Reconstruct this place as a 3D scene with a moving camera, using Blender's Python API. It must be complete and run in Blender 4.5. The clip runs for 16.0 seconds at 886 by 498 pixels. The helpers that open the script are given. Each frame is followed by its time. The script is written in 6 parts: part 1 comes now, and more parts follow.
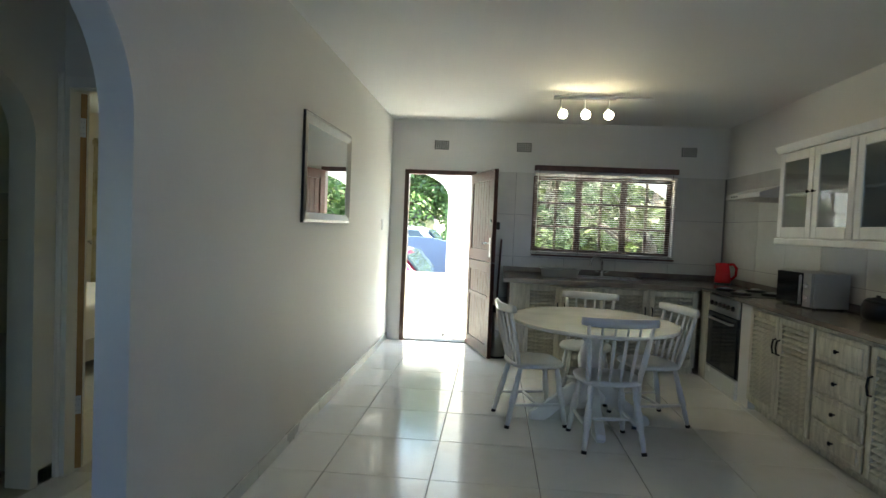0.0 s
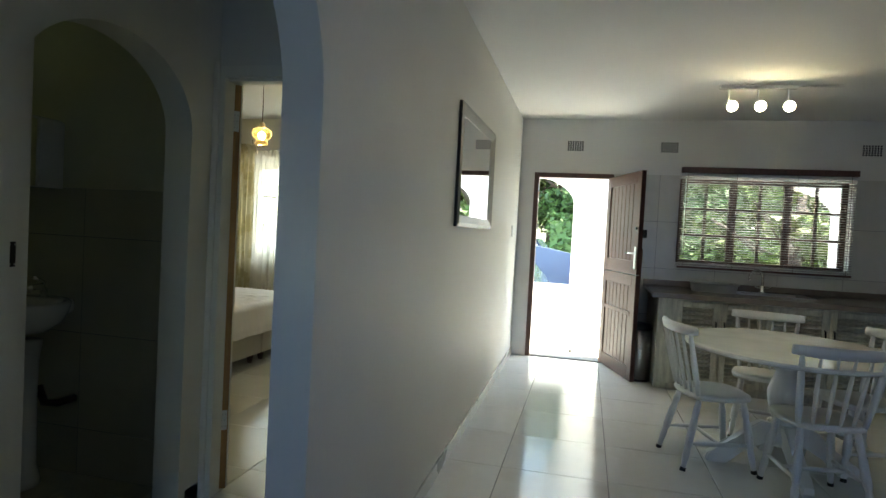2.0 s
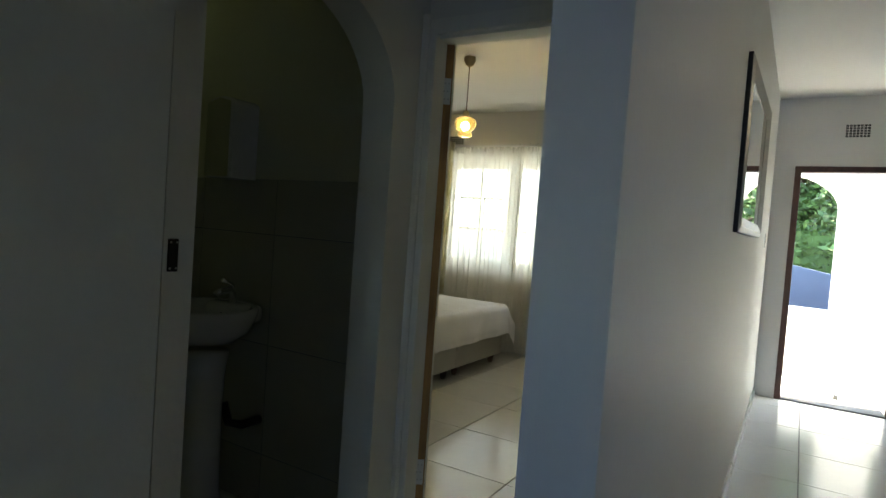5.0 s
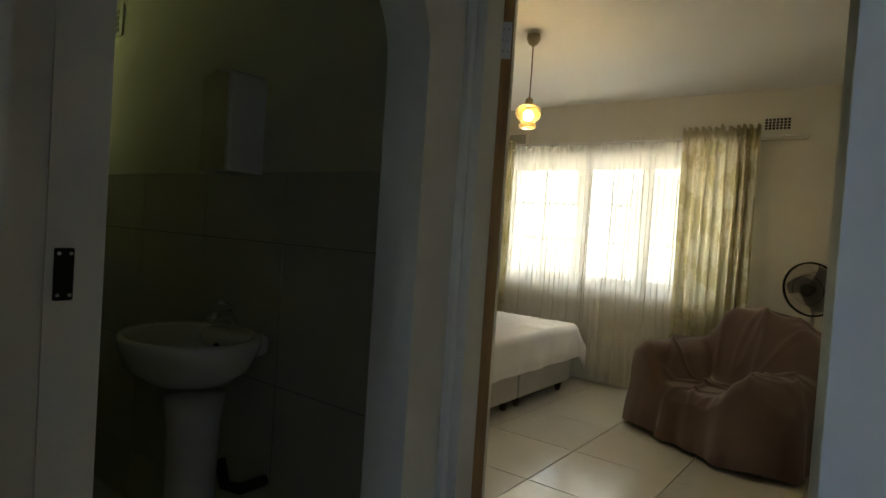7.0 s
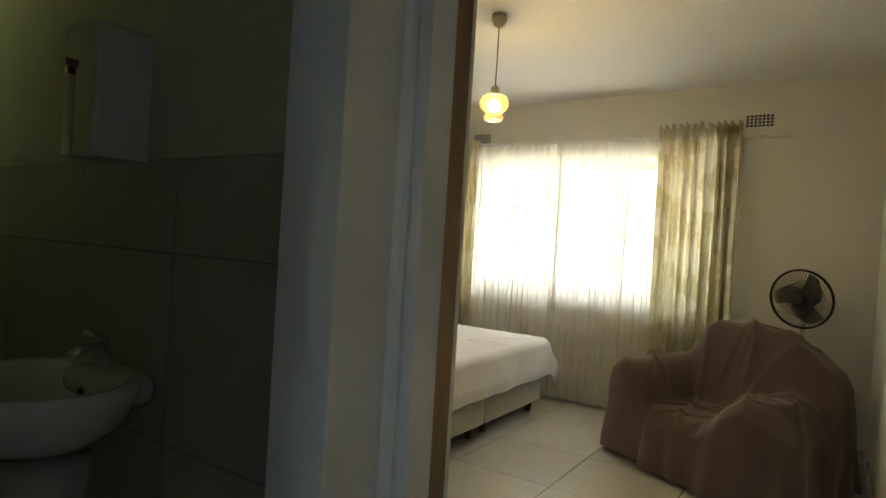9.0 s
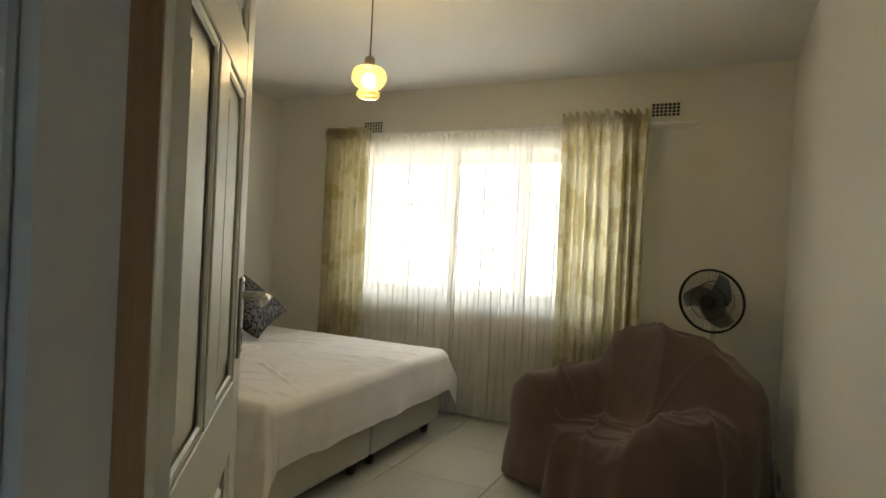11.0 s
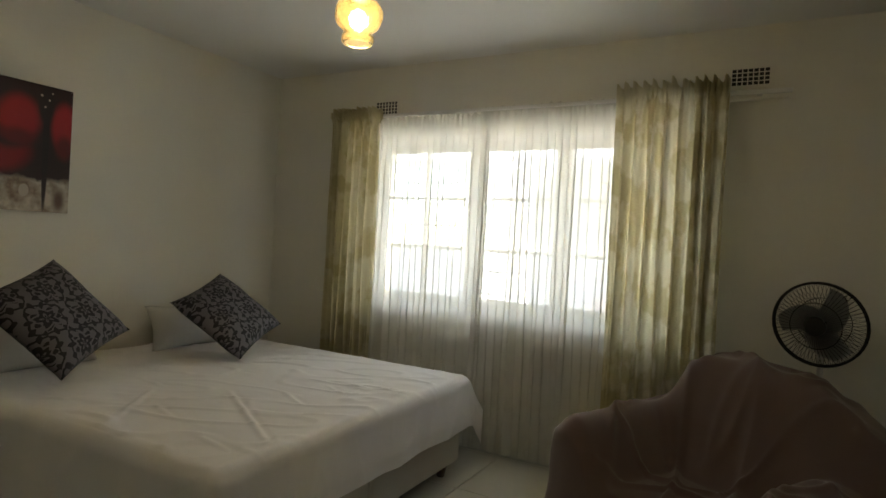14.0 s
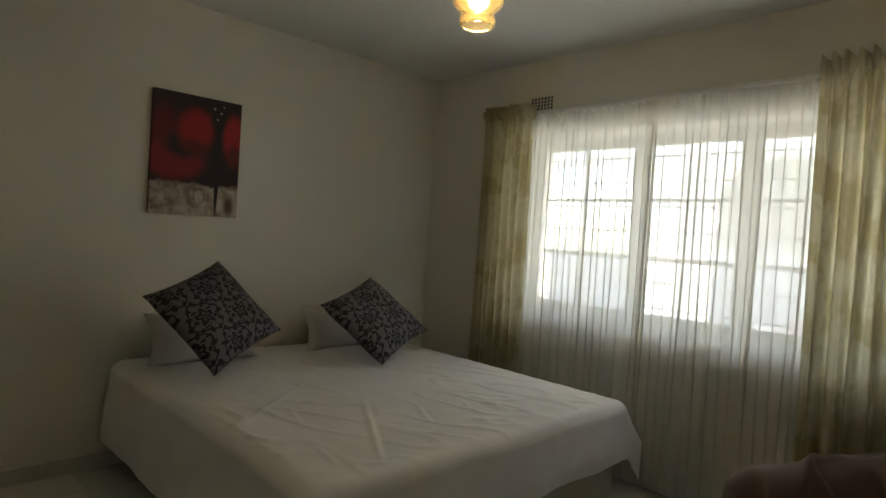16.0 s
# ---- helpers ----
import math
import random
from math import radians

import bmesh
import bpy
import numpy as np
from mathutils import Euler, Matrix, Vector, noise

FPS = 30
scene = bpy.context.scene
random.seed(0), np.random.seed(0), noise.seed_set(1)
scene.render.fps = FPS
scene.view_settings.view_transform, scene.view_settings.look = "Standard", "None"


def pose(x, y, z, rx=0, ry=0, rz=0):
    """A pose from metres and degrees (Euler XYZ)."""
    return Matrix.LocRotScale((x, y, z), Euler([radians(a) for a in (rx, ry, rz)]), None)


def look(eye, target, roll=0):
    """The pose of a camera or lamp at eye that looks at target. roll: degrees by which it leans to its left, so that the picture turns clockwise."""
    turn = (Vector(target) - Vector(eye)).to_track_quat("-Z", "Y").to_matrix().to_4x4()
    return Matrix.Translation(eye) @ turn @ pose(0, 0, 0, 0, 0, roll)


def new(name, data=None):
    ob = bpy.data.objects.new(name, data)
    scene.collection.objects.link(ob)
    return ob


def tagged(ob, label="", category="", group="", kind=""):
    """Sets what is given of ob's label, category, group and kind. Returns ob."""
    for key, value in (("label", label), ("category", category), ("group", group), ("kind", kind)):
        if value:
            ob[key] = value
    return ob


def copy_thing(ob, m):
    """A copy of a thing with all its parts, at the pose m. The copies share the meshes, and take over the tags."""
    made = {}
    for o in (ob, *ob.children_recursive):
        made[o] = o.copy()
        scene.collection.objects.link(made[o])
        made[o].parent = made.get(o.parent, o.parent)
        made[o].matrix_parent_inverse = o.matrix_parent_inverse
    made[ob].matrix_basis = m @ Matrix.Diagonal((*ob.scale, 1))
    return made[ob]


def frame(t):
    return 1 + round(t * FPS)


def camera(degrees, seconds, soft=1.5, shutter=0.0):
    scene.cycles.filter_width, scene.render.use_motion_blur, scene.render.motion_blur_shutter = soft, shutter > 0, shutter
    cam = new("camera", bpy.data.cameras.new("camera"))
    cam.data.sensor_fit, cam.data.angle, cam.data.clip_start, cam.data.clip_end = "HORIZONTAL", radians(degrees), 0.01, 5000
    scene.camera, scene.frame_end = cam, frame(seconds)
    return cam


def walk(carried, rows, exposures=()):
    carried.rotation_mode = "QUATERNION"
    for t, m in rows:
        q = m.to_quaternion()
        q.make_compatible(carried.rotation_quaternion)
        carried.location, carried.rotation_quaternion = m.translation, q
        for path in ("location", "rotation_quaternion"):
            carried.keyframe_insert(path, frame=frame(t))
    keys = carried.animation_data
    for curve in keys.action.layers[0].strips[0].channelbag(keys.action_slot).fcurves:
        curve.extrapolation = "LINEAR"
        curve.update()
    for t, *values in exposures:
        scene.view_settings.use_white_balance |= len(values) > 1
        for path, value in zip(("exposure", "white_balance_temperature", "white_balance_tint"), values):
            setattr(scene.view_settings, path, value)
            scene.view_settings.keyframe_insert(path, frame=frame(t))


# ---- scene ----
cam = camera(73.6, 16.0)
PATH = [
    (0, (0.308, 0.018, 1.41), (0.14, 2.009, 1.333), 2.4),
    (0.5, (0.197, 0.109, 1.397), (-0.033, 2.095, 1.326), 2.6),
    (1, (0.05, 0.211, 1.391), (-0.256, 2.186, 1.328), 2.8),
    (1.5, (-0.079, 0.287, 1.39), (-0.461, 2.249, 1.326), 2.9),
    (2, (-0.178, 0.402, 1.366), (-0.648, 2.345, 1.305), 3.0),
    (2.5, (-0.274, 0.552, 1.373), (-0.872, 2.459, 1.308), 3.2),
    (3, (-0.358, 0.708, 1.371), (-1.079, 2.573, 1.305), 3.3),
    (3.5, (-0.451, 0.807, 1.361), (-1.282, 2.625, 1.288), 3.6),
    (4, (-0.573, 0.924, 1.355), (-1.485, 2.702, 1.286), 3.7),
    (4.5, (-0.653, 1.033, 1.35), (-1.626, 2.779, 1.276), 3.9),
    (4.7, (-0.662, 1.034, 1.344), (-1.659, 2.766, 1.267), 4.0),
    (6.8, (-0.958, 1.588, 1.329), (-2.167, 3.18, 1.259), 4.0),
    (7, (-1.013, 1.626, 1.32), (-2.218, 3.221, 1.261), 3.8),
    (7.5, (-1.093, 1.719, 1.314), (-2.294, 3.318, 1.259), 3.8),
    (8, (-1.142, 1.805, 1.309), (-2.327, 3.415, 1.262), 3.8),
    (8.5, (-1.195, 1.913, 1.316), (-2.354, 3.542, 1.278), 3.7),
    (9, (-1.257, 2.042, 1.314), (-2.369, 3.705, 1.289), 3.5),
    (9.5, (-1.325, 2.152, 1.304), (-2.356, 3.865, 1.285), 3.4),
    (10, (-1.357, 2.308, 1.316), (-2.319, 4.062, 1.299), 3.1),
    (12.3, (-1.469, 2.975, 1.37), (-2.283, 4.801, 1.352), 2.9),
    (12.5, (-1.5, 3.019, 1.362), (-2.319, 4.843, 1.345), 3.0),
    (13, (-1.552, 3.131, 1.36), (-2.4, 4.942, 1.342), 2.9),
    (13.5, (-1.63, 3.282, 1.367), (-2.528, 5.069, 1.35), 3.1),
    (14, (-1.672, 3.364, 1.357), (-2.631, 5.119, 1.337), 3.2),
    (14.5, (-1.681, 3.467, 1.363), (-2.723, 5.174, 1.339), 3.4),
    (15, (-1.677, 3.557, 1.357), (-2.84, 5.183, 1.335), 3.4),
    (15.5, (-1.667, 3.637, 1.374), (-2.975, 5.151, 1.341), 3.5),
    (16, (-1.681, 3.683, 1.384), (-3.114, 5.077, 1.337), 3.7),
]
EXPOSURES = [(0, 3.4, 7550, -2), (4.5, 2.9, 7400, 0), (7, 3.12, 8200, 6), (8.5, 3.6, 8200, 5), (10, 3.65, 7900, 7), (12.5, 2.92, 7300, 8), (14, 2.75, 7200, 8), (16, 2.3, 7100, 7)]
walk(cam, [(t, look(eye, target, roll)) for t, eye, target, roll in PATH], EXPOSURES)

# ---- world and sun ----
world = bpy.data.worlds.new("sky")
scene.world = world
world.use_nodes = True
wn = world.node_tree.nodes
sky = wn.new("ShaderNodeTexSky")
sky.sky_type = "NISHITA"
sky.sun_disc = False
sky.sun_elevation, sky.sun_rotation = radians(58), radians(80)
wn["Background"].inputs["Strength"].default_value = 0.24
world.node_tree.links.new(sky.outputs["Color"], wn["Background"].inputs["Color"])
sun = new("sun", bpy.data.lights.new("sun", "SUN"))
sun.data.energy, sun.data.angle, sun.data.color = 5.0, radians(0.5), (1.0, 0.95, 0.87)
sun.matrix_world = look((6, 20, 30), (6 - math.sin(radians(80)) * math.cos(radians(58)), 20 - math.cos(radians(80)) * math.cos(radians(58)), 30 - math.sin(radians(58))))


def window_light(name, eye, target, w, h, watts, colour):
    """The sky's light in a window's opening."""
    o = new(name, bpy.data.lights.new(name, "AREA"))
    o.data.shape, o.data.size, o.data.size_y, o.data.energy, o.data.color = "RECTANGLE", w, h, watts, colour
    o.matrix_world = look(eye, target)
    return o


window_light("bedroom_window_light", (-3.235, 7.38, 1.5), (-3.235, 0, 1.5), 2.2, 1.18, 2.85, (0.93, 1.0, 1.05))
window_light("glass_door_light", (1.3, -3.38, 1.03), (1.3, 0, 1.03), 1.4, 1.9, 1.5, (0.24, 0.42, 1.0))
window_light("bathroom_window_light", (-4.50, 2.54, 1.57), (0, 2.54, 1.57), 0.62, 0.86, 0.36, (0.9, 1.0, 0.5))


# ---- helpers for meshes and materials ----
def material(name, base, rough=0.6, metal=0.0, vary=0.08, scale=3.0, fine=60.0, bump=0.1, dist=0.002, rand=0.0, island=0.0, stretch=(1, 1, 1), spec=0.5, bands=None):
    """A surface whose colour drifts at two scales and whose relief is fine; rand: drift from object to object."""
    m = bpy.data.materials.new(name)
    m.use_nodes = True
    n, l = m.node_tree.nodes, m.node_tree.links
    b = n["Principled BSDF"]
    b.inputs["Roughness"].default_value, b.inputs["Metallic"].default_value = rough, metal
    b.inputs["Specular IOR Level"].default_value = spec
    co = n.new("ShaderNodeTexCoord")
    mp = n.new("ShaderNodeMapping")
    mp.inputs["Scale"].default_value = stretch
    l.new(co.outputs["Object"], mp.inputs["Vector"])
    big = n.new("ShaderNodeTexNoise")
    big.inputs["Scale"].default_value, big.inputs["Detail"].default_value = scale, 3
    small = n.new("ShaderNodeTexNoise")
    small.inputs["Scale"].default_value, small.inputs["Detail"].default_value = fine, 4
    for t in (big, small):
        l.new(mp.outputs["Vector"], t.inputs["Vector"])
    mix = n.new("ShaderNodeMath")
    mix.operation = "MULTIPLY_ADD"
    mix.inputs[1].default_value = 0.4
    l.new(small.outputs["Fac"], mix.inputs[0])
    l.new(big.outputs["Fac"], mix.inputs[2])
    ramp = n.new("ShaderNodeMapRange")
    ramp.inputs["From Min"].default_value, ramp.inputs["From Max"].default_value = 0.4, 1.0
    ramp.inputs["To Min"].default_value, ramp.inputs["To Max"].default_value = 1 - vary, 1 + vary
    l.new(mix.outputs[0], ramp.inputs["Value"])
    hsv = n.new("ShaderNodeHueSaturation")
    l.new(ramp.outputs["Result"], hsv.inputs["Value"])
    if bands:
        cr = n.new("ShaderNodeValToRGB")
        cr.color_ramp.elements[0].color, cr.color_ramp.elements[1].color = (*base, 1), (*bands[0], 1)
        cr.color_ramp.elements[0].position, cr.color_ramp.elements[1].position = bands[1], bands[2]
        l.new(big.outputs["Fac"], cr.inputs["Fac"])
        l.new(cr.outputs["Color"], hsv.inputs["Color"])
    else:
        hsv.inputs["Color"].default_value = (*base, 1)
    last = hsv
    if rand or island:
        src = n.new("ShaderNodeObjectInfo") if rand else n.new("ShaderNodeNewGeometry")
        r2 = n.new("ShaderNodeMapRange")
        r2.inputs["To Min"].default_value, r2.inputs["To Max"].default_value = 1 - (rand or island), 1 + (rand or island)
        l.new(src.outputs["Random"] if rand else src.outputs["Random Per Island"], r2.inputs["Value"])
        h2 = n.new("ShaderNodeHueSaturation")
        l.new(r2.outputs["Result"], h2.inputs["Value"])
        l.new(hsv.outputs["Color"], h2.inputs["Color"])
        last = h2
    l.new(last.outputs["Color"], b.inputs["Base Color"])
    rr = n.new("ShaderNodeMapRange")
    rr.inputs["To Min"].default_value, rr.inputs["To Max"].default_value = max(0.0, rough - 0.08), min(1, rough + 0.08)
    l.new(big.outputs["Fac"], rr.inputs["Value"])
    l.new(rr.outputs["Result"], b.inputs["Roughness"])
    if bump:
        bp = n.new("ShaderNodeBump")
        bp.inputs["Strength"].default_value, bp.inputs["Distance"].default_value = bump, dist
        l.new(small.outputs["Fac"], bp.inputs["Height"])
        l.new(bp.outputs["Normal"], b.inputs["Normal"])
    return m


def principled(m):
    return m.node_tree.nodes["Principled BSDF"]


def link_mesh(name, bm, mat, smooth=False):
    bmesh.ops.recalc_face_normals(bm, faces=bm.faces)
    me = bpy.data.meshes.new(name)
    bm.to_mesh(me)
    bm.free()
    for m in (mat if isinstance(mat, (list, tuple)) else [mat]):
        me.materials.append(m)
    if smooth:
        for p in me.polygons:
            p.use_smooth = True
    return me


def part(name, bm, mat, parent=None, label="", smooth=False):
    ob = new(name, link_mesh(name, bm, mat, smooth))
    if parent is not None:
        ob.parent = parent
    if label:
        ob["label"] = label
    return ob


def thing(name, m, label, category, group=""):
    """An Empty at the base of a thing, at the pose m."""
    ob = new(name)
    ob.empty_display_size = 0.05
    ob.matrix_world = m
    return tagged(ob, label, category, group)


def box(bm, x0, y0, z0, x1, y1, z1, bevel=0.0, seg=1):
    b = bmesh.new()
    bmesh.ops.create_cube(b, size=1)
    for v in b.verts:
        v.co = Vector(((x0 + x1) / 2 + v.co.x * (x1 - x0), (y0 + y1) / 2 + v.co.y * (y1 - y0), (z0 + z1) / 2 + v.co.z * (z1 - z0)))
    if bevel:
        bmesh.ops.bevel(b, geom=b.edges, offset=bevel, segments=seg, affect="EDGES", profile=0.5)
    return absorb(bm, b)


def absorb(bm, other, m=None):
    """Adds the mesh of other to bm, moved by m."""
    if m is not None:
        bmesh.ops.transform(other, matrix=m, verts=other.verts)
    other.verts.index_update()
    table = [bm.verts.new(v.co) for v in other.verts]
    for f in other.faces:
        bm.faces.new([table[v.index] for v in f.verts])
    other.free()
    return bm


def a_box(*args, **kw):
    bm = bmesh.new()
    return box(bm, *args, **kw)


def index(b):
    b.verts.index_update()
    return b


def lathe(profile, n=24, close=True):
    """A turned body from (radius, height) pairs about z."""
    b = bmesh.new()
    rings = []
    for r, z in profile:
        rings.append([b.verts.new((r * math.cos(2 * math.pi * k / n), r * math.sin(2 * math.pi * k / n), z)) for k in range(n)])
    for a, c in zip(rings, rings[1:]):
        for k in range(n):
            b.faces.new((a[k], a[(k + 1) % n], c[(k + 1) % n], c[k]))
    if close:
        b.faces.new(rings[0][::-1])
        b.faces.new(rings[-1])
    return index(b)


def tube(points, radius, n=8, close=True, taper=None):
    """A round bar along points; taper: a radius for each point."""
    b = bmesh.new()
    pts = [Vector(p) for p in points]
    rings, side = [], None
    for i, p in enumerate(pts):
        d = (pts[min(i + 1, len(pts) - 1)] - pts[max(i - 1, 0)]).normalized()
        if side is None:
            side = d.orthogonal().normalized()
        side = (side - d * side.dot(d)).normalized()
        up = d.cross(side)
        r = taper[i] if taper else radius
        rings.append([b.verts.new(p + (side * math.cos(2 * math.pi * k / n) + up * math.sin(2 * math.pi * k / n)) * r) for k in range(n)])
    for a, c in zip(rings, rings[1:]):
        for k in range(n):
            b.faces.new((a[k], a[(k + 1) % n], c[(k + 1) % n], c[k]))
    if close:
        b.faces.new(rings[0][::-1])
        b.faces.new(rings[-1])
    return index(b)


def outline(points, axis, a, b):
    """A solid from an outline of (u, v) pairs, between a and b along axis."""
    bm = bmesh.new()
    put = {"x": lambda u, v, w: (w, u, v), "y": lambda u, v, w: (u, w, v), "z": lambda u, v, w: (u, v, w)}[axis]
    lo = [bm.verts.new(put(u, v, a)) for u, v in points]
    hi = [bm.verts.new(put(u, v, b)) for u, v in points]
    bm.faces.new(lo)
    bm.faces.new(hi[::-1])
    for k in range(len(points)):
        j = (k + 1) % len(points)
        bm.faces.new((lo[k], hi[k], hi[j], lo[j]))
    return index(bm)


def holed(axis, a, b, u0, u1, v0, v1, holes):
    """A wall between a and b along axis, over u and v, with rectangular openings (u0, u1, v0, v1) through it."""
    us = sorted({u0, u1, *[h[0] for h in holes], *[h[1] for h in holes]})
    vs = sorted({v0, v1, *[h[2] for h in holes], *[h[3] for h in holes]})
    bm, verts = bmesh.new(), {}
    solid = lambda i, j: 0 <= i < len(us) - 1 and 0 <= j < len(vs) - 1 and not any(h[0] <= us[i] < h[1] and h[2] <= vs[j] < h[3] for h in holes)

    def at(i, j, w):
        if (i, j, w) not in verts:
            p = (w, us[i], vs[j]) if axis == "x" else (us[i], w, vs[j]) if axis == "y" else (us[i], vs[j], w)
            verts[i, j, w] = bm.verts.new(p)
        return verts[i, j, w]

    for i in range(len(us) - 1):
        for j in range(len(vs) - 1):
            if not solid(i, j):
                continue
            for w in (a, b):
                bm.faces.new([at(i, j, w), at(i + 1, j, w), at(i + 1, j + 1, w), at(i, j + 1, w)])
            for di, dj, p, q in ((-1, 0, (i, j), (i, j + 1)), (1, 0, (i + 1, j), (i + 1, j + 1)), (0, -1, (i, j), (i + 1, j)), (0, 1, (i, j + 1), (i + 1, j + 1))):
                if not solid(i + di, j + dj):
                    bm.faces.new([at(*p, a), at(*q, a), at(*q, b), at(*p, b)])
    return index(bm)


def arch_profile(u0, u1, top, openings):
    """The outline of a wall from u0 to u1 with arched openings (a, b, spring, rise) that reach the floor."""
    pts = [(u0, 0)]
    for a, b, spring, rise in openings:
        pts.append((a, 0))
        for k in range(33):
            t = math.pi * (1 - k / 32)
            pts.append(((a + b) / 2 + (b - a) / 2 * math.cos(t), spring + rise * math.sin(t)))
        pts.append((b, 0))
    return pts + [(u1, 0), (u1, top), (u0, top)]


def structure(ob, label, category):
    return tagged(ob, label, category, kind="structure")


# ---- materials ----
PLASTER = material("white_wall_paint", (0.74, 0.73, 0.69), 0.55, vary=0.035, scale=1.3, fine=45, bump=0.25, dist=0.003)
CEIL = material("white_ceiling_paint", (0.78, 0.78, 0.76), 0.8, vary=0.03, scale=1.0, fine=60, bump=0.1)
HALLPAINT = material("cream_hall_paint", (0.76, 0.75, 0.67), 0.5, vary=0.04, scale=1.2, fine=40, bump=0.3, dist=0.004)
BEDPAINT = material("cream_bedroom_paint", (0.75, 0.73, 0.66), 0.6, vary=0.035, scale=1.1, fine=50, bump=0.15)
TILE = material("polished_white_porcelain", (0.81, 0.81, 0.77), 0.14, vary=0.05, scale=1.6, fine=9, bump=0.02, rand=0.03, bands=((0.62, 0.59, 0.53), 0.5, 0.72))
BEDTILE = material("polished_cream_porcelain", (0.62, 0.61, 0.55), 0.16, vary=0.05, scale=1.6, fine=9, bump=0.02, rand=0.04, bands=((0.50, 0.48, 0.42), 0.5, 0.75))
GROUT = material("grey_grout", (0.22, 0.21, 0.2), 0.85, vary=0.1)
WALLTILE = material("glazed_wall_tile", (0.64, 0.63, 0.58), 0.2, vary=0.06, scale=2.2, fine=12, bump=0.02, rand=0.03, stretch=(1, 1, 0.4), bands=((0.56, 0.54, 0.49), 0.5, 0.7))
BATHTILE = material("beige_bathroom_tile", (0.48, 0.47, 0.37), 0.4, vary=0.06, scale=2, fine=14, bump=0.02, rand=0.03)
BATHPAINT = material("green_white_bathroom_paint", (0.68, 0.67, 0.50), 0.6, vary=0.05)
SKIRT = material("grey_skirting_tile", (0.5, 0.5, 0.46), 0.3, vary=0.06, rand=0.04)
DARKWOOD = material("dark_stained_wood", (0.10, 0.045, 0.032), 0.42, vary=0.35, scale=6, fine=50, bump=0.25, stretch=(6, 6, 0.6))
DOORWOOD = material("brown_door_boards", (0.08, 0.034, 0.024), 0.5, spec=0.25, vary=0.3, scale=7, fine=60, bump=0.3, stretch=(7, 7, 0.7))
RAWWOOD = material("raw_brown_timber", (0.40, 0.22, 0.075), 0.6, vary=0.3, scale=6, fine=70, bump=0.3, stretch=(8, 8, 0.5))
WHITEWOOD = material("white_painted_wood", (0.80, 0.80, 0.78), 0.35, vary=0.05, scale=4, fine=40, bump=0.12, stretch=(3, 3, 0.6))
WASHED = material("whitewashed_cabinet_wood", (0.56, 0.54, 0.46), 0.5, vary=0.32, scale=6, fine=45, bump=0.25, stretch=(5, 5, 0.8))
DOORPAINT = material("cream_door_paint", (0.80, 0.78, 0.70), 0.45, vary=0.04, scale=4, fine=30, bump=0.15, stretch=(3, 3, 0.5))
TABLETOP = material("glossy_white_table_paint", (0.80, 0.80, 0.78), 0.16, vary=0.05, scale=5, fine=30, bump=0.08)
COUNTER = material("brown_grey_worktop", (0.20, 0.17, 0.15), 0.22, vary=0.25, scale=8, fine=120, bump=0.03)
BLACK = material("black_plastic", (0.015, 0.015, 0.015), 0.35, vary=0.15)
BLACKMETAL = material("black_iron", (0.02, 0.02, 0.02), 0.4, 0.6, vary=0.2)
CHROME = material("chrome", (0.75, 0.75, 0.75), 0.12, 1.0, vary=0.05, bump=0.0)
STEEL = material("brushed_steel", (0.55, 0.55, 0.54), 0.3, 1.0, vary=0.08, scale=5, fine=150, stretch=(1, 30, 30))
SILVER = material("silver_grey_plastic", (0.42, 0.42, 0.41), 0.35, 0.3, vary=0.05)
GREYPLASTIC = material("pale_grey_plastic", (0.36, 0.37, 0.36), 0.4, vary=0.06)
WHITEENAMEL = material("white_enamel", (0.78, 0.78, 0.76), 0.25, vary=0.04)
CERAMIC = material("white_ceramic", (0.72, 0.71, 0.66), 0.1, vary=0.03, bump=0.0)
REDPLASTIC = material("red_plastic", (0.55, 0.015, 0.02), 0.25, vary=0.08)

# ---- the large structure ----
KX0, KX1, KY0, KY1, KTOP = -0.957, 2.98, -3.2, 7.165, 2.68
BX0, BX1, BY0, BY1, BTOP = -5.22, -1.03, 3.06, 6.95, 2.62
OUT = 7.40
structure(part("floor", a_box(-5.4, KY0 - 0.2, -0.25, KX1 + 0.2, OUT, -0.012), GROUT), "pale marbled porcelain tile floor with thin grey joints", "floor")
FLOOR = bpy.data.objects["floor"]
structure(part("ceiling_kitchen", a_box(-1.03, KY0 - 0.2, KTOP, KX1 + 0.2, OUT, KTOP + 0.2), CEIL), "smooth white painted kitchen ceiling", "ceiling")
structure(part("ceiling_bedroom", a_box(BX0 - 0.2, BY0 - 0.1, BTOP, BX1, OUT, KTOP + 0.2), CEIL), "smooth white painted bedroom ceiling", "ceiling")
structure(part("ceiling_hall", a_box(-4.55, -0.1, 2.5, -1.03, BY0 - 0.1, KTOP + 0.2), CEIL), "plain white hall and bathroom ceiling", "ceiling")

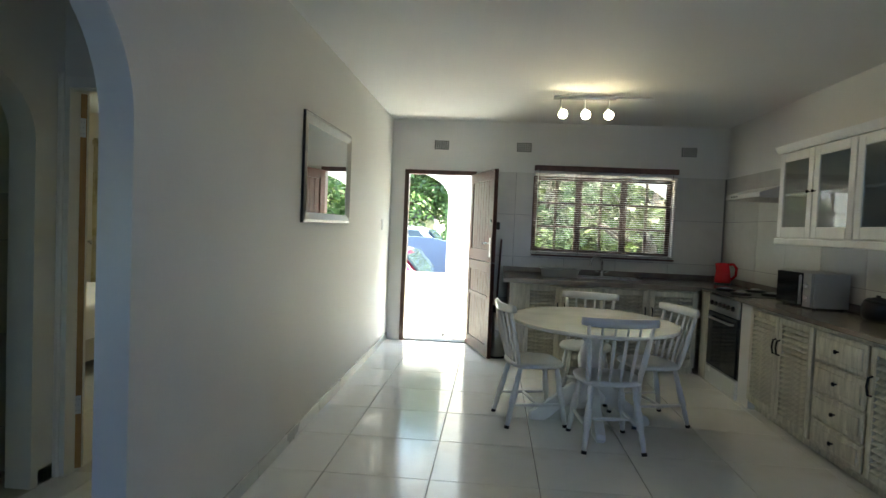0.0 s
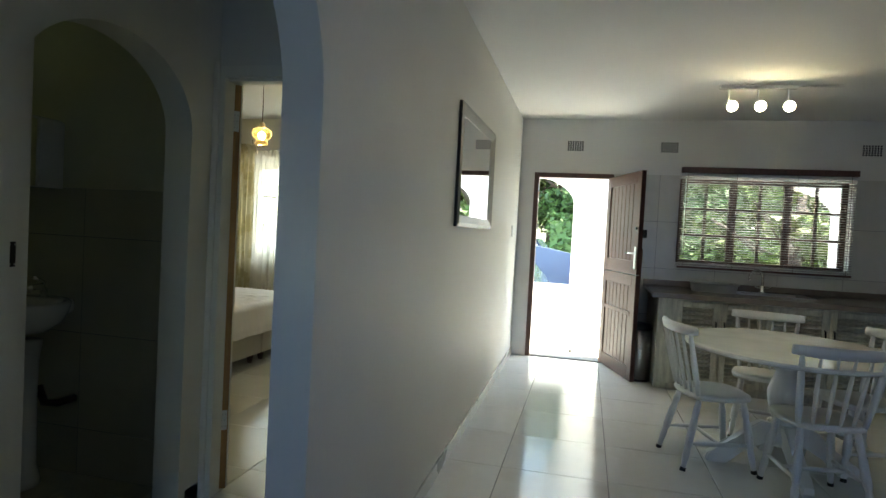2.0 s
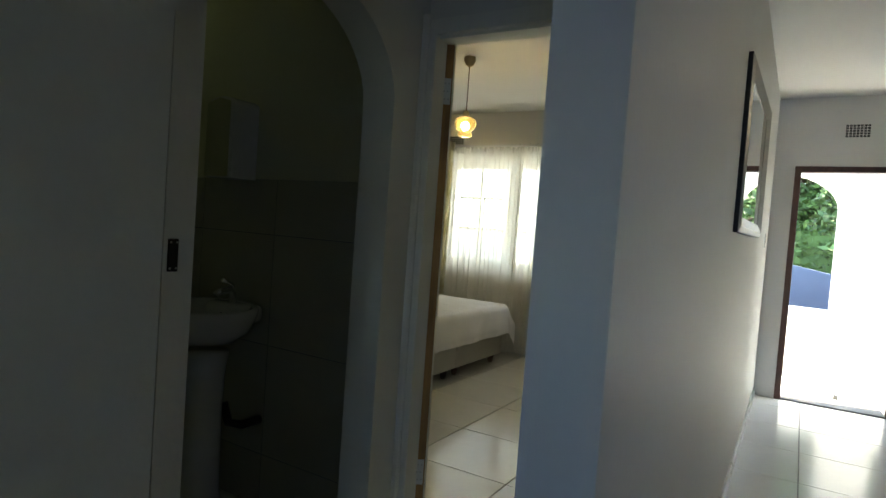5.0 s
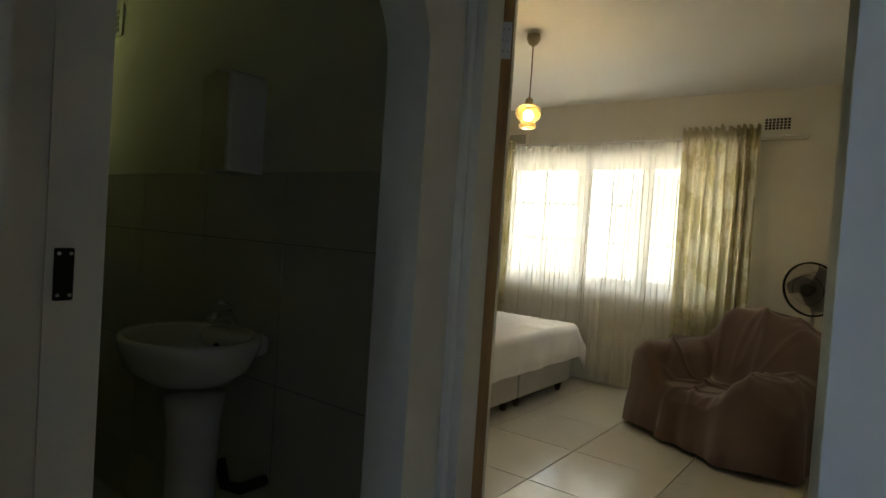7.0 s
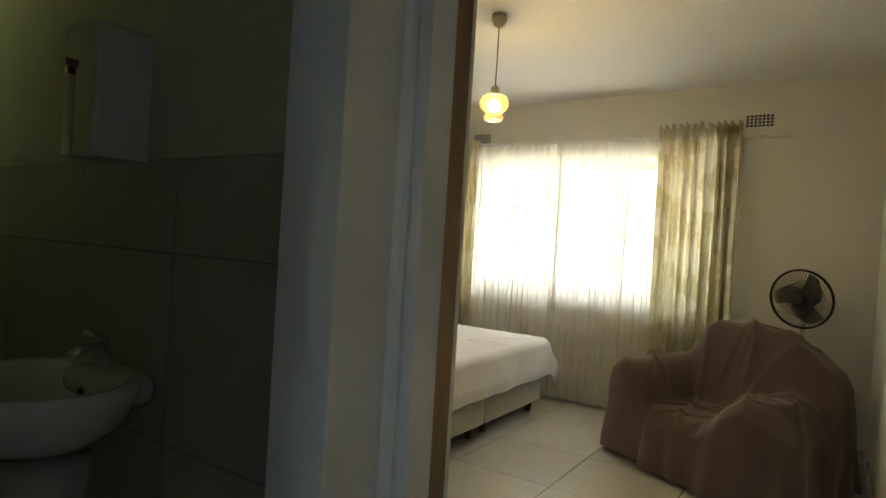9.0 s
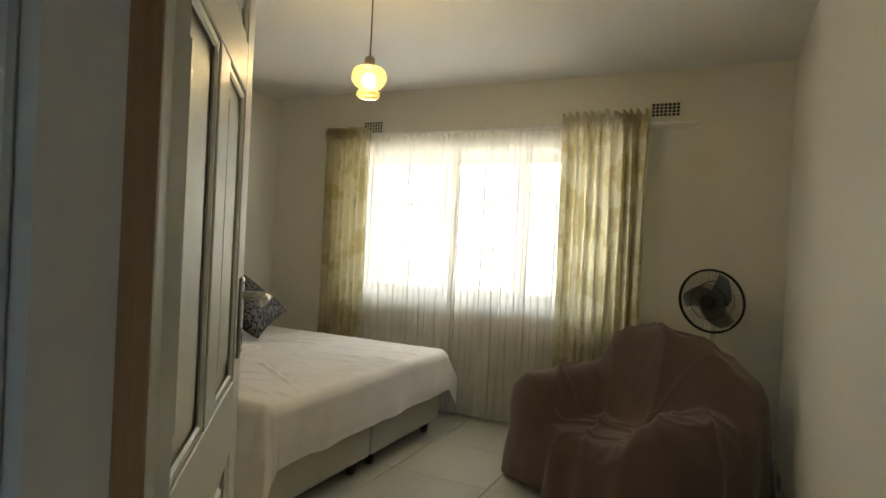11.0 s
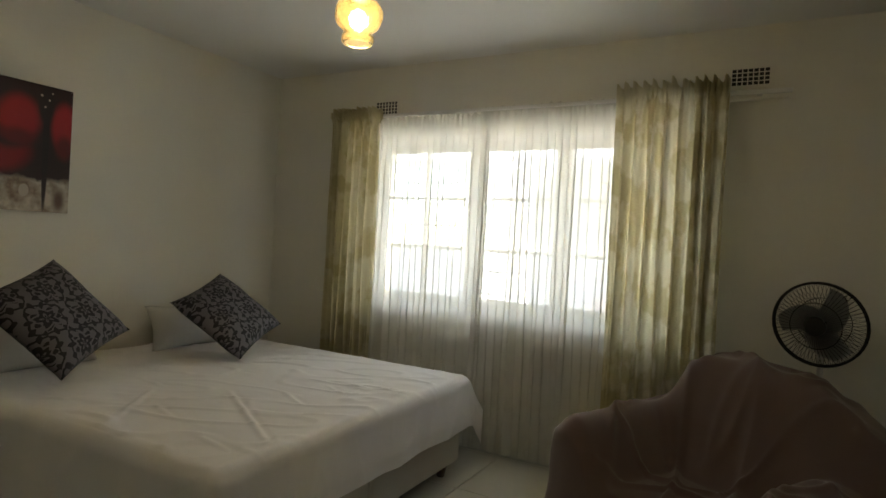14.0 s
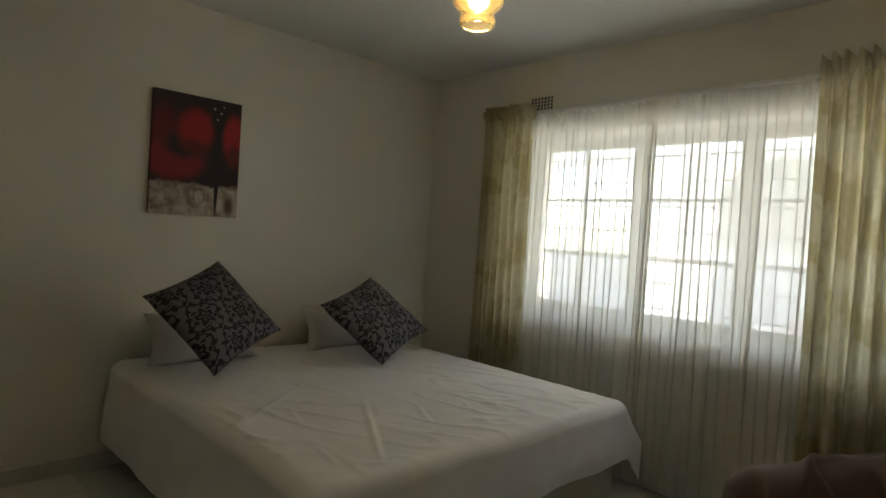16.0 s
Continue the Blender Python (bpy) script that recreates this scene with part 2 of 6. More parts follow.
# outer wall with front door and windows
WIN_K = (0.755, 2.39, 1.14, 2.066)
WIN_B = (-4.35, -2.12, 0.90, 2.10)
DOOR_F = (-0.79, 0.07, 0.0, 2.08)
structure(part("wall_north", holed("y", KY1, OUT, KX0 - 0.05, KX1 + 0.2, 0, KTOP, [WIN_K, DOOR_F]), PLASTER), "white plastered kitchen wall with door and window", "wall")
structure(part("wall_north_bedroom", holed("y", BY1, OUT, BX0 - 0.2, KX0 - 0.05, 0, BTOP, [WIN_B]), BEDPAINT), "cream plastered bedroom window wall", "wall")
structure(part("wall_east", a_box(KX1, KY0, 0, KX1 + 0.2, KY1, KTOP), PLASTER), "white plastered kitchen side wall", "wall")
structure(part("wall_south", holed("y", KY0 - 0.2, KY0, -1.03, KX1 + 0.2, 0, KTOP, [(0.55, 2.05, 0.0, 2.05)]), PLASTER), "white plastered wall with wide glass doors", "wall")

# unseen enclosure added behind the glass doors to keep skylight off the arch
structure(part("wall_porch", holed("y", -8.0, -7.8, -1.03, KX1 + 0.2, 0, KTOP, [(0.9, 1.7, 1.0, 2.0)]), PLASTER), "plain plastered wall closing the porch", "wall")
structure(part("wall_porch_west", a_box(-1.03, -7.8, 0, -0.9, KY0 - 0.2, KTOP), PLASTER), "plain plastered wall closing the porch", "wall")
structure(part("wall_porch_east", a_box(KX1, -7.8, 0, KX1 + 0.2, KY0 - 0.2, KTOP), PLASTER), "plain plastered wall closing the porch", "wall")
structure(part("ceiling_porch", a_box(-1.03, -8.0, KTOP, KX1 + 0.2, KY0 - 0.2, KTOP + 0.2), CEIL), "plain white porch ceiling", "ceiling")
structure(part("floor_porch", a_box(-1.03, -8.0, -0.25, KX1 + 0.2, KY0 - 0.2, -0.012), GROUT), "plain grey porch floor", "floor")

# wall between kitchen and hall, a little out of square, with a plastered arch
bm = outline(arch_profile(KY0, KY1, KTOP, [(0.86, 1.915, 1.71, 0.5)]), "x", -1.03, -0.905)
for v in bm.verts:
    if v.co.x > -1.0:
        v.co.x = -0.905 - 0.0099 * max(0, v.co.y - 1.915)
bmesh.ops.bevel(bm, geom=[e for e in bm.edges if len(e.link_faces) == 2 and e.calc_face_angle(0) > 0.6 and 0.8 < e.verts[0].co.y < 1.95 and 0.8 < e.verts[1].co.y < 1.95 and abs(e.verts[0].co.x - e.verts[1].co.x) < 0.01], offset=0.012, segments=2, affect="EDGES")
structure(part("wall_west", bm, PLASTER), "white plastered wall with a rounded arch to the hall", "wall")
bm = outline(arch_profile(-0.1, BY0 - 0.1, 2.5, [(1.90, 2.76, 1.75, 0.33)]), "x", -2.09, -1.95)
bmesh.ops.bevel(bm, geom=[e for e in bm.edges if len(e.link_faces) == 2 and e.calc_face_angle(0) > 0.6 and 1.85 < e.verts[0].co.y < 2.8 and 1.85 < e.verts[1].co.y < 2.8 and abs(e.verts[0].co.x - e.verts[1].co.x) < 0.01], offset=0.015, segments=2, affect="EDGES")
structure(part("wall_hall", bm, HALLPAINT), "dim plastered hall wall with an arch to the bathroom", "wall")
# the opening takes the window added to light the hall
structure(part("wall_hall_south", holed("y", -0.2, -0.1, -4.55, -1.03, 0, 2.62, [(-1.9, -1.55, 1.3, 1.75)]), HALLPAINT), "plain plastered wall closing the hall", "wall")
structure(part("wall_bedroom_south", holed("y", BY0 - 0.11, BY0, BX0, BX1, 0, BTOP, [(-1.95, -1.06, 0, 2.09)]), BEDPAINT), "cream plastered wall with the bedroom doorway", "wall")
structure(part("wall_bedroom_west", a_box(BX0 - 0.2, BY0 - 0.11, 0, BX0, BY1, BTOP), BEDPAINT), "cream plastered wall behind the bed", "wall")
BATHX = -4.35
structure(part("wall_bathroom_west", holed("x", BATHX - 0.2, BATHX, -0.1, BY0 - 0.11, 0, 2.5, [(2.22, 2.86, 1.13, 2.01)]), BATHPAINT), "dim green-white bathroom wall", "wall")
structure(part("wall_bathroom_south", a_box(BATHX, 0.7, 0, -2.09, 0.8, 2.5), BATHPAINT), "dim green-white bathroom wall", "wall")
structure(part("wall_bathroom_north", a_box(BATHX, 2.935, 1.49, -2.09, 2.95, 2.5), BATHPAINT), "dim green-white painted wall above the tiles", "wall")

# ---- openings: frames, doors, windows ----
def frame_u(x0, x1, top, t, y0, y1):
    """A door frame of two posts and a head, in the plane of y."""
    return outline([(x0, 0), (x0, top), (x1, top), (x1, 0), (x1 - t, 0), (x1 - t, top - t), (x0 + t, top - t), (x0 + t, 0)], "y", y0, y1)


front = structure(part("door_1", frame_u(-0.792, 0.072, 2.082, 0.05, 7.155, 7.27), DARKWOOD), "dark brown wooden front door frame", "door frame")
part("threshold", a_box(-0.742, 7.17, -0.01, 0.022, 7.42, 0.012, bevel=0.004), GROUT, front, "grey stone threshold")

leaf = thing("stable_door", pose(0.015, 7.15, 0.018, 0, 0, math.degrees(math.atan2(-0.862, 0.28))), "open brown wooden stable door in two halves", "door")


def door_half(name, z0, z1, hinge_at):
    bm = bmesh.new()
    w, t, s = 0.90, 0.022, 0.10
    for b in ((0, 0, z0, s, 0.044, z1), (w - s, 0, z0, w, 0.044, z1), (s, 0, z0, w - s, 0.044, z0 + 0.13), (s, 0, z1 - 0.11, w - s, 0.044, z1)):
        box(bm, *b, bevel=0.003)
    half = part(name, bm, DOORWOOD, leaf)
    n = 7
    for k in range(n):
        u = s + (w - 2 * s) * k / n
        part("board", a_box(u + 0.002, 0.011, z0 + 0.128, u + (w - 2 * s) / n - 0.002, 0.033, z1 - 0.108, bevel=0.005), DOORWOOD, half)
    return half


upper = door_half("upper_leaf", 1.025, 2.02, 1)
lower = door_half("lower_leaf", 0.0, 1.018, 0)
part("middle_rail", a_box(0.10, -0.004, 0.62, 0.80, 0.011, 0.66, bevel=0.003), DOORWOOD, lower)
plate = part("handle_plate", a_box(0.835, -0.009, 1.08, 0.872, 0.0, 1.29, bevel=0.004), STEEL, upper, "brushed steel handle plate")
part("lever", tube([(0.853, -0.008, 1.23), (0.853, -0.05, 1.23), (0.83, -0.055, 1.231), (0.73, -0.052, 1.225)], 0.009, 10), CHROME, plate, "chrome lever handle", True)
part("lock_box", a_box(0.84, 0.044, 1.38, 0.925, 0.075, 1.46, bevel=0.006), BLACKMETAL, upper, "black iron rim lock")
part("bolt", tube([(0.85, -0.012, 1.47), (0.85, 0.0, 1.47)], 0.014, 10), BLACKMETAL, upper, "black bolt knob")
for z in (0.2, 0.85, 1.2, 1.85):
    part("hinge", tube([(-0.006, 0.02, z - 0.05), (-0.006, 0.02, z + 0.05)], 0.007, 8), BLACKMETAL, leaf, "dark steel hinge")

GLASS = bpy.data.materials.new("window_glass")
GLASS.use_nodes = True
principled(GLASS).inputs["Transmission Weight"].default_value = 1.0
principled(GLASS).inputs["Roughness"].default_value = 0.0
principled(GLASS).inputs["IOR"].default_value = 1.01


def pane(u0, u1, v0, v1, y, parent):
    ob = part("pane", a_box(u0, y - 0.002, v0, u1, y + 0.002, v1), GLASS, parent)
    ob.visible_shadow = False
    return ob


def sash(bm, u0, u1, v0, v1, y0, y1, t):
    for b in ((u0, v0, u0 + t, v1), (u1 - t, v0, u1, v1), (u0 + t, v0, u1 - t, v0 + t), (u0 + t, v1 - t, u1 - t, v1)):
        box(bm, b[0], y0, b[1], b[2], y1, b[3], bevel=0.003)


kw = thing("window_1", pose(0, 0, 0), "brown wooden casement window with small square panes", "window")
kw["kind"] = "structure"
u0, u1, v0, v1 = WIN_K
bm = bmesh.new()
sash(bm, u0, u1, v0, v1, 7.27, 7.34, 0.018)
part("window_frame", bm, DARKWOOD, kw)
cw = (u1 - u0 - 0.036) / 3
for k in range(3):
    a = u0 + 0.018 + cw * k
    bm = bmesh.new()
    sash(bm, a + 0.001, a + cw - 0.001, v0 + 0.019, v1 - 0.019, 7.262, 7.305, 0.038)
    ca = part("casement", bm, DARKWOOD, kw)
    iu0, iu1, iv0, iv1 = a + 0.039, a + cw - 0.039, v0 + 0.057, v1 - 0.057
    bm = bmesh.new()
    um = (iu0 + iu1) / 2
    box(bm, um - 0.015, 7.27, iv0, um + 0.015, 7.30, iv1)
    for q in (1, 2):
        vm = iv0 + (iv1 - iv0) * q / 3
        box(bm, iu0, 7.272, vm - 0.014, iu1, 7.298, vm + 0.014)
    part("glazing_bar", bm, DARKWOOD, ca)
    for i in range(2):
        for q in range(3):
            pane(iu0 + (iu1 - iu0) * i / 2, iu0 + (iu1 - iu0) * (i + 1) / 2, iv0 + (iv1 - iv0) * q / 3, iv0 + (iv1 - iv0) * (q + 1) / 3, 7.285, ca)
part("window_sill", a_box(u0 + 0.001, 7.17, v0 - 0.002, u1 - 0.001, 7.262, v0 + 0.02, bevel=0.003), WALLTILE, kw, "tiled window sill")

SLAT = material("brown_blind_slat", (0.34, 0.29, 0.26), 0.35, vary=0.12)
blind = thing("venetian_blind", pose(0, 0, 0), "dark brown venetian blind let down over the kitchen window", "blind")
part("head_rail", a_box(0.757, 7.085, 2.115, 2.412, 7.15, 2.175, bevel=0.004), DARKWOOD, blind)
me = link_mesh("slat", outline([(7.105, 0.0035), (7.122, 0.0025), (7.14, -0.0035), (7.14, -0.0023), (7.122, 0.0037), (7.105, 0.0047)], "x", 0.765, 2.405), SLAT)
for k in range(38):
    s = new("slat", me)
    s.parent, s.location = blind, (0, 0, 1.145 + 0.0252 * k)
part("bottom_rail", a_box(0.765, 7.10, 1.108, 2.405, 7.145, 1.128, bevel=0.003), DARKWOOD, blind)
for x in (0.82, 1.30, 1.87, 2.35):
    part("ladder_cord", tube([(x, 7.098, 1.115), (x, 7.098, 2.12)], 0.0022, 5), DARKWOOD, blind)
part("pull_cord", tube([(0.80, 7.08, 2.12), (0.803, 7.078, 1.6), (0.80, 7.08, 1.25)], 0.003, 6), WHITEWOOD, blind, "thin pull cord")

# bedroom door and frame
bf = structure(part("door_2", frame_u(-1.955, -1.04, 2.10, 0.055, 2.925, 3.075), DOORPAINT), "white painted bedroom door frame", "door frame")
part("stop", outline([(-1.90, 2.033), (-1.90, 2.045), (-1.095, 2.045), (-1.095, 0), (-1.107, 0), (-1.107, 2.033)], "y", 2.95, 3.02), DOORPAINT, bf)
part("architrave", a_box(-1.975, 2.905, 0, -1.925, 2.928, 2.12, bevel=0.008), DOORPAINT, bf)
bd = thing("panel_door", pose(-1.876, 3.025, 0.012, 0, 0, 128), "open white panelled bedroom door with raw brown edge", "door")
W, H, T = 0.78, 2.02, 0.044
bm = bmesh.new()
S = 0.105
for b in ((0.004, 0, 0, S, T, H), (W - S, 0, 0, W, T, H), (S, 0, 0, W - S, T, 0.22), (S, 0, 0.88, W - S, T, 1.03), (S, 0, 1.63, W - S, T, 1.73), (S, 0, H - 0.11, W - S, T, H), (W / 2 - 0.05, 0, 0.22, W / 2 + 0.05, T, 0.88), (W / 2 - 0.05, 0, 1.03, W / 2 + 0.05, T, 1.63), (W / 2 - 0.05, 0, 1.73, W / 2 + 0.05, T, H - 0.11)):
    box(bm, *b, bevel=0.002)
stile = part("door_frame", bm, DOORPAINT, bd)
part("raw_edge", a_box(-0.001, 0.0015, 0.002, 0.004, T - 0.0015, H - 0.002), RAWWOOD, bd, "raw brown timber hinge edge")
for a, b in ((S, W / 2 - 0.05), (W / 2 + 0.05, W - S)):
    for c, d in ((0.22, 0.88), (1.03, 1.63), (1.73, H - 0.11)):
        bm = bmesh.new()
        box(bm, a, 0.014, c, b, T - 0.014, d)
        for e in (0.0, T - 0.014):
            for q in ((a, c, a + 0.018, d), (b - 0.018, c, b, d), (a + 0.018, c, b - 0.018, c + 0.018), (a + 0.018, d - 0.018, b - 0.018, d)):
                box(bm, q[0], e + 0.003, q[1], q[2], e + 0.011, q[3], bevel=0.004)
        box(bm, a + 0.05, 0.007, c + 0.05, b - 0.05, T - 0.007, d - 0.05, bevel=0.006)
        part("panel", bm, DOORPAINT, bd)
for y0, y1, s in ((-0.008, 0.0, -1), (T, T + 0.008, 1)):
    pl = part("handle_plate", a_box(W - 0.08, y0, 1.07, W - 0.044, y1, 1.245, bevel=0.003), STEEL, bd, "satin steel handle plate")
    yy = y1 if s > 0 else y0
    part("lever", tube([(W - 0.062, yy, 1.205), (W - 0.062, yy + s * 0.04, 1.205), (W - 0.072, yy + s * 0.05, 1.205), (W - 0.15, yy + s * 0.045, 1.198)], 0.0095, 10), CHROME, pl, "chrome lever handle", True)
    part("keyhole", a_box(W - 0.065, yy - 0.001, 1.10, W - 0.059, yy + 0.001, 1.125), BLACK, pl, "dark keyhole")
for z in (0.30, 1.79):
    h = part("hinge", a_box(-0.0025, 0.006, z, 0.0, T - 0.006, z + 0.1), WHITEENAMEL, bd, "pale steel hinge leaf with screws")
    for i in range(2):
        for k in range(3):
            part("screw", tube([(-0.0025, 0.014 + 0.014 * i + 0.004 * (k % 2), z + 0.02 + 0.03 * k), (-0.0038, 0.014 + 0.014 * i + 0.004 * (k % 2), z + 0.02 + 0.03 * k)], 0.0035, 8), STEEL, h)

# bathroom doorway: a white post behind the arch with its black strike plate
post = structure(part("door_3", outline([(-2.20, 1.86), (-2.20, 2.09), (-2.095, 2.09), (-2.095, 2.0), (-2.10, 2.0), (-2.10, 1.86)], "z", 0, 2.09), HALLPAINT), "cream painted bathroom door post", "door frame")
sp = part("strike_plate", a_box(-2.096, 2.012, 1.165, -2.090, 2.042, 1.252, bevel=0.002), BLACKMETAL, post, "black strike plate")
for y in (2.018, 2.036):
    for z in (1.174, 1.243):
        part("screw", tube([(-2.0905, y, z), (-2.0885, y, z)], 0.003, 8), STEEL, sp)

# bedroom window: white steel casements behind the net
bw = thing("window_2", pose(0, 0, 0), "white steel bedroom window with small panes and bars", "window")
bw["kind"] = "structure"
u0, u1, v0, v1 = WIN_B
bm = bmesh.new()
sash(bm, u0, u1, v0, v1, 7.18, 7.22, 0.045)
for x in (-3.53, -2.88):
    box(bm, x - 0.018, 7.18, v0 + 0.045, x + 0.018, 7.22, v1 - 0.045)
part("window_frame", bm, WHITEENAMEL, bw)
for a, b, n in ((u0 + 0.045, -3.548, 2), (-3.512, -2.898, 1), (-2.862, u1 - 0.045, 2)):
    bm = bmesh.new()
    sash(bm, a + 0.002, b - 0.002, v0 + 0.047, v1 - 0.047, 7.185, 7.215, 0.03)
    for q in (1, 2):
        z = v0 + 0.05 + (v1 - v0 - 0.1) * q / 3
        box(bm, a + 0.03, 7.19, z - 0.012, b - 0.03, 7.21, z + 0.012)
    if n == 2:
        box(bm, (a + b) / 2 - 0.012, 7.19, v0 + 0.08, (a + b) / 2 + 0.012, 7.21, v1 - 0.08)
    ca = part("casement", bm, WHITEENAMEL, bw)
    for i in range(n):
        for q in range(3):
            pane(a + 0.02 + (b - a - 0.04) * i / n, a + 0.02 + (b - a - 0.04) * (i + 1) / n, v0 + 0.06 + (v1 - v0 - 0.12) * q / 3, v0 + 0.06 + (v1 - v0 - 0.12) * (q + 1) / 3, 7.2, ca)
for k in range(7):
    z = v0 + 0.12 + 0.155 * k
    part("burglar_bar", tube([(u0, 7.15, z), (u1, 7.15, z)], 0.005, 6), WHITEENAMEL, bw, "thin white burglar bar")
part("window_sill", a_box(u0 + 0.001, 6.93, v0 - 0.02, u1 - 0.001, 7.18, v0 + 0.001, bevel=0.004), material("grey_sill", (0.3, 0.3, 0.29), 0.5), bw, "grey window sill")

# glass doors behind the camera's start
gd = thing("window_3", pose(0, 0, 0), "wide sliding glass doors with white frame", "window")
gd["kind"] = "structure"
bm = bmesh.new()
sash(bm, 0.1, 2.5, 0.0, 2.15, -3.33, -3.27, 0.06)
box(bm, 1.27, -3.33, 0.06, 1.33, -3.27, 2.09)
part("window_frame", bm, WHITEENAMEL, gd)
pane(0.16, 1.27, 0.06, 2.09, -3.3, gd)
pane(1.33, 2.44, 0.06, 2.09, -3.3, gd)

# unseen window, added at the closed end to light the hall
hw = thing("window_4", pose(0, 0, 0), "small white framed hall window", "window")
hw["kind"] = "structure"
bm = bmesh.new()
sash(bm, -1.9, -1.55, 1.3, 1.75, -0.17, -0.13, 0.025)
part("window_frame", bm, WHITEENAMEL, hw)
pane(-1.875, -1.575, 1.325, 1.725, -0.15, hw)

# ---- kitchen things ----
def air_vent(x, y, z, w, h, cols, rows, label, paint):
    v = thing("air_vent", pose(x, y, z), label, "air vent", "vents")
    holes = []
    for i in range(cols):
        for j in range(rows):
            cx, cz = (i - (cols - 1) / 2) * w * 0.76 / cols, (j - (rows - 1) / 2) * h * 0.74 / rows
            holes.append((cx - w * 0.042, cx + w * 0.042, cz - h * 0.3 / rows, cz + h * 0.3 / rows))
    part("frame", holed("y", -0.008, -0.003, -w / 2, w / 2, -h / 2, h / 2, holes), paint, v)
    # black sheet on the wall face paints the shade inside the holes
    part("backing", a_box(-w / 2 + 0.006, -0.0029, -h / 2 + 0.006, w / 2 - 0.006, 0.001, h / 2 - 0.006), BLACK, v, "dark hollow behind the grille")
    return v


for x in (-0.36, 0.625, 2.53):
    air_vent(x, KY1, 2.385, 0.235, 0.15, 7, 5, "white plaster air vent high on the kitchen wall", PLASTER)
air_vent(-1.80, BY1, 2.345, 0.245, 0.125, 7, 4, "white plaster air vent above the bedroom curtains", BEDPAINT)
air_vent(-4.16, BY1, 2.318, 0.245, 0.125, 7, 4, "white plaster air vent above the bedroom curtains", BEDPAINT)

# mirror on the long wall
MIRROR = material("mirror_silver", (0.9, 0.9, 0.9), 0.0, 1.0, vary=0.0, bump=0.0)
for nd in list(MIRROR.node_tree.links):
    if nd.to_socket.name in ("Roughness", "Base Color"):
        MIRROR.node_tree.links.remove(nd)
principled(MIRROR).inputs["Roughness"].default_value = 0.01
principled(MIRROR).inputs["Base Color"].default_value = (0.88, 0.89, 0.88, 1)
FRAMESILVER = material("worn_silver_frame", (0.36, 0.35, 0.33), 0.38, 0.7, vary=0.15, scale=9, bump=0.2)
mir = thing("wall_mirror", pose(-0.9235, 4.275, 1.755, 0, 0, -0.57), "wide wall mirror in a worn silver frame", "mirror")
bm = bmesh.new()
w, h, f = 0.57, 0.355, 0.065
for a, b in (((-w, -h), (w, -h)), ((w, -h), (w, h)), ((w, h), (-w, h)), ((-w, h), (-w, -h))):
    ins = lambda p, d: (p[0] - math.copysign(d, p[0]), p[1] - math.copysign(d, p[1]))
    ring = []
    for p in (a, b):
        ring.append([bm.verts.new((x, q[0], q[1])) for x, q in ((-0.003, p), (0.026, p), (0.034, ins(p, 0.02)), (0.016, ins(p, f)), (-0.003, ins(p, f)))])
    for k in range(5):
        bm.faces.new((ring[0][k], ring[0][(k + 1) % 5], ring[1][(k + 1) % 5], ring[1][k]))
part("mirror_frame", bm, FRAMESILVER, mir)
bm = bmesh.new()
for b in ((-w - 0.004, -h - 0.004, -w - 0.001, h + 0.004), (w + 0.001, -h - 0.004, w + 0.004, h + 0.004), (-w - 0.001, -h - 0.004, w + 0.001, -h - 0.001), (-w - 0.001, h + 0.001, w + 0.001, h + 0.004)):
    box(bm, -0.003, b[0], b[1], 0.024, b[2], b[3])
part("frame_edge", bm, BLACK, mir, "black outer edge")
part("mirror_glass", a_box(0.0, -w + f - 0.005, -h + f - 0.005, 0.014, w - f + 0.005, h - f + 0.005), MIRROR, mir, "clear mirror glass")

sw = thing("light_switch", pose(-0.951, 6.62, 1.40), "small white light switch beside the front door", "switch")
part("plate", a_box(-0.002, -0.04, -0.06, 0.007, 0.04, 0.06, bevel=0.003), WHITEENAMEL, sw)
part("rocker", a_box(0.007, -0.012, -0.022, 0.011, 0.012, 0.022, bevel=0.002), WHITEENAMEL, sw)

# worktop in an L, with sink
wt = thing("worktop", pose(0, 0, 0), "brown-grey stone-look kitchen worktop in an L", "worktop")
bm = holed("z", 0.872, 0.905, 0.44, 2.978, 6.13, 7.163, [(1.28, 1.92, 6.62, 6.98)])
part("back_run", bm, COUNTER, wt)
part("side_run", a_box(2.405, 2.2, 0.872, 2.978, 5.31, 0.905, bevel=0.004), COUNTER, wt)
part("corner_run", a_box(2.405, 6.04, 0.872, 2.978, 6.128, 0.905), COUNTER, wt)
part("front_edge", a_box(0.43, 6.118, 0.862, 2.36, 6.131, 0.907, bevel=0.003), COUNTER, wt, "dark worktop edging")
part("upstand", a_box(0.44, 7.135, 0.906, 2.975, 7.162, 0.965, bevel=0.003), COUNTER, wt)
part("upstand", a_box(2.945, 2.2, 0.906, 2.977, 7.13, 0.965, bevel=0.003), COUNTER, wt)
sink = thing("kitchen_sink", pose(1.6, 6.8, 0.905), "stainless steel inset kitchen sink", "sink")
bm = holed("z", 0.0, 0.004, -0.34, 0.34, -0.2, 0.2, [(-0.27, 0.27, -0.15, 0.13)])
part("rim", bm, STEEL, sink)
bm = bmesh.new()
for b in ((-0.27, -0.15, -0.15, -0.268, 0.13, 0.001), (0.268, -0.15, -0.15, 0.27, 0.13, 0.001), (-0.268, -0.15, -0.15, 0.268, -0.148, 0.001), (-0.268, 0.128, -0.15, 0.268, 0.13, 0.001), (-0.268, -0.148, -0.15, 0.268, 0.128, -0.148)):
    box(bm, *b)
part("bowl", bm, STEEL, sink)
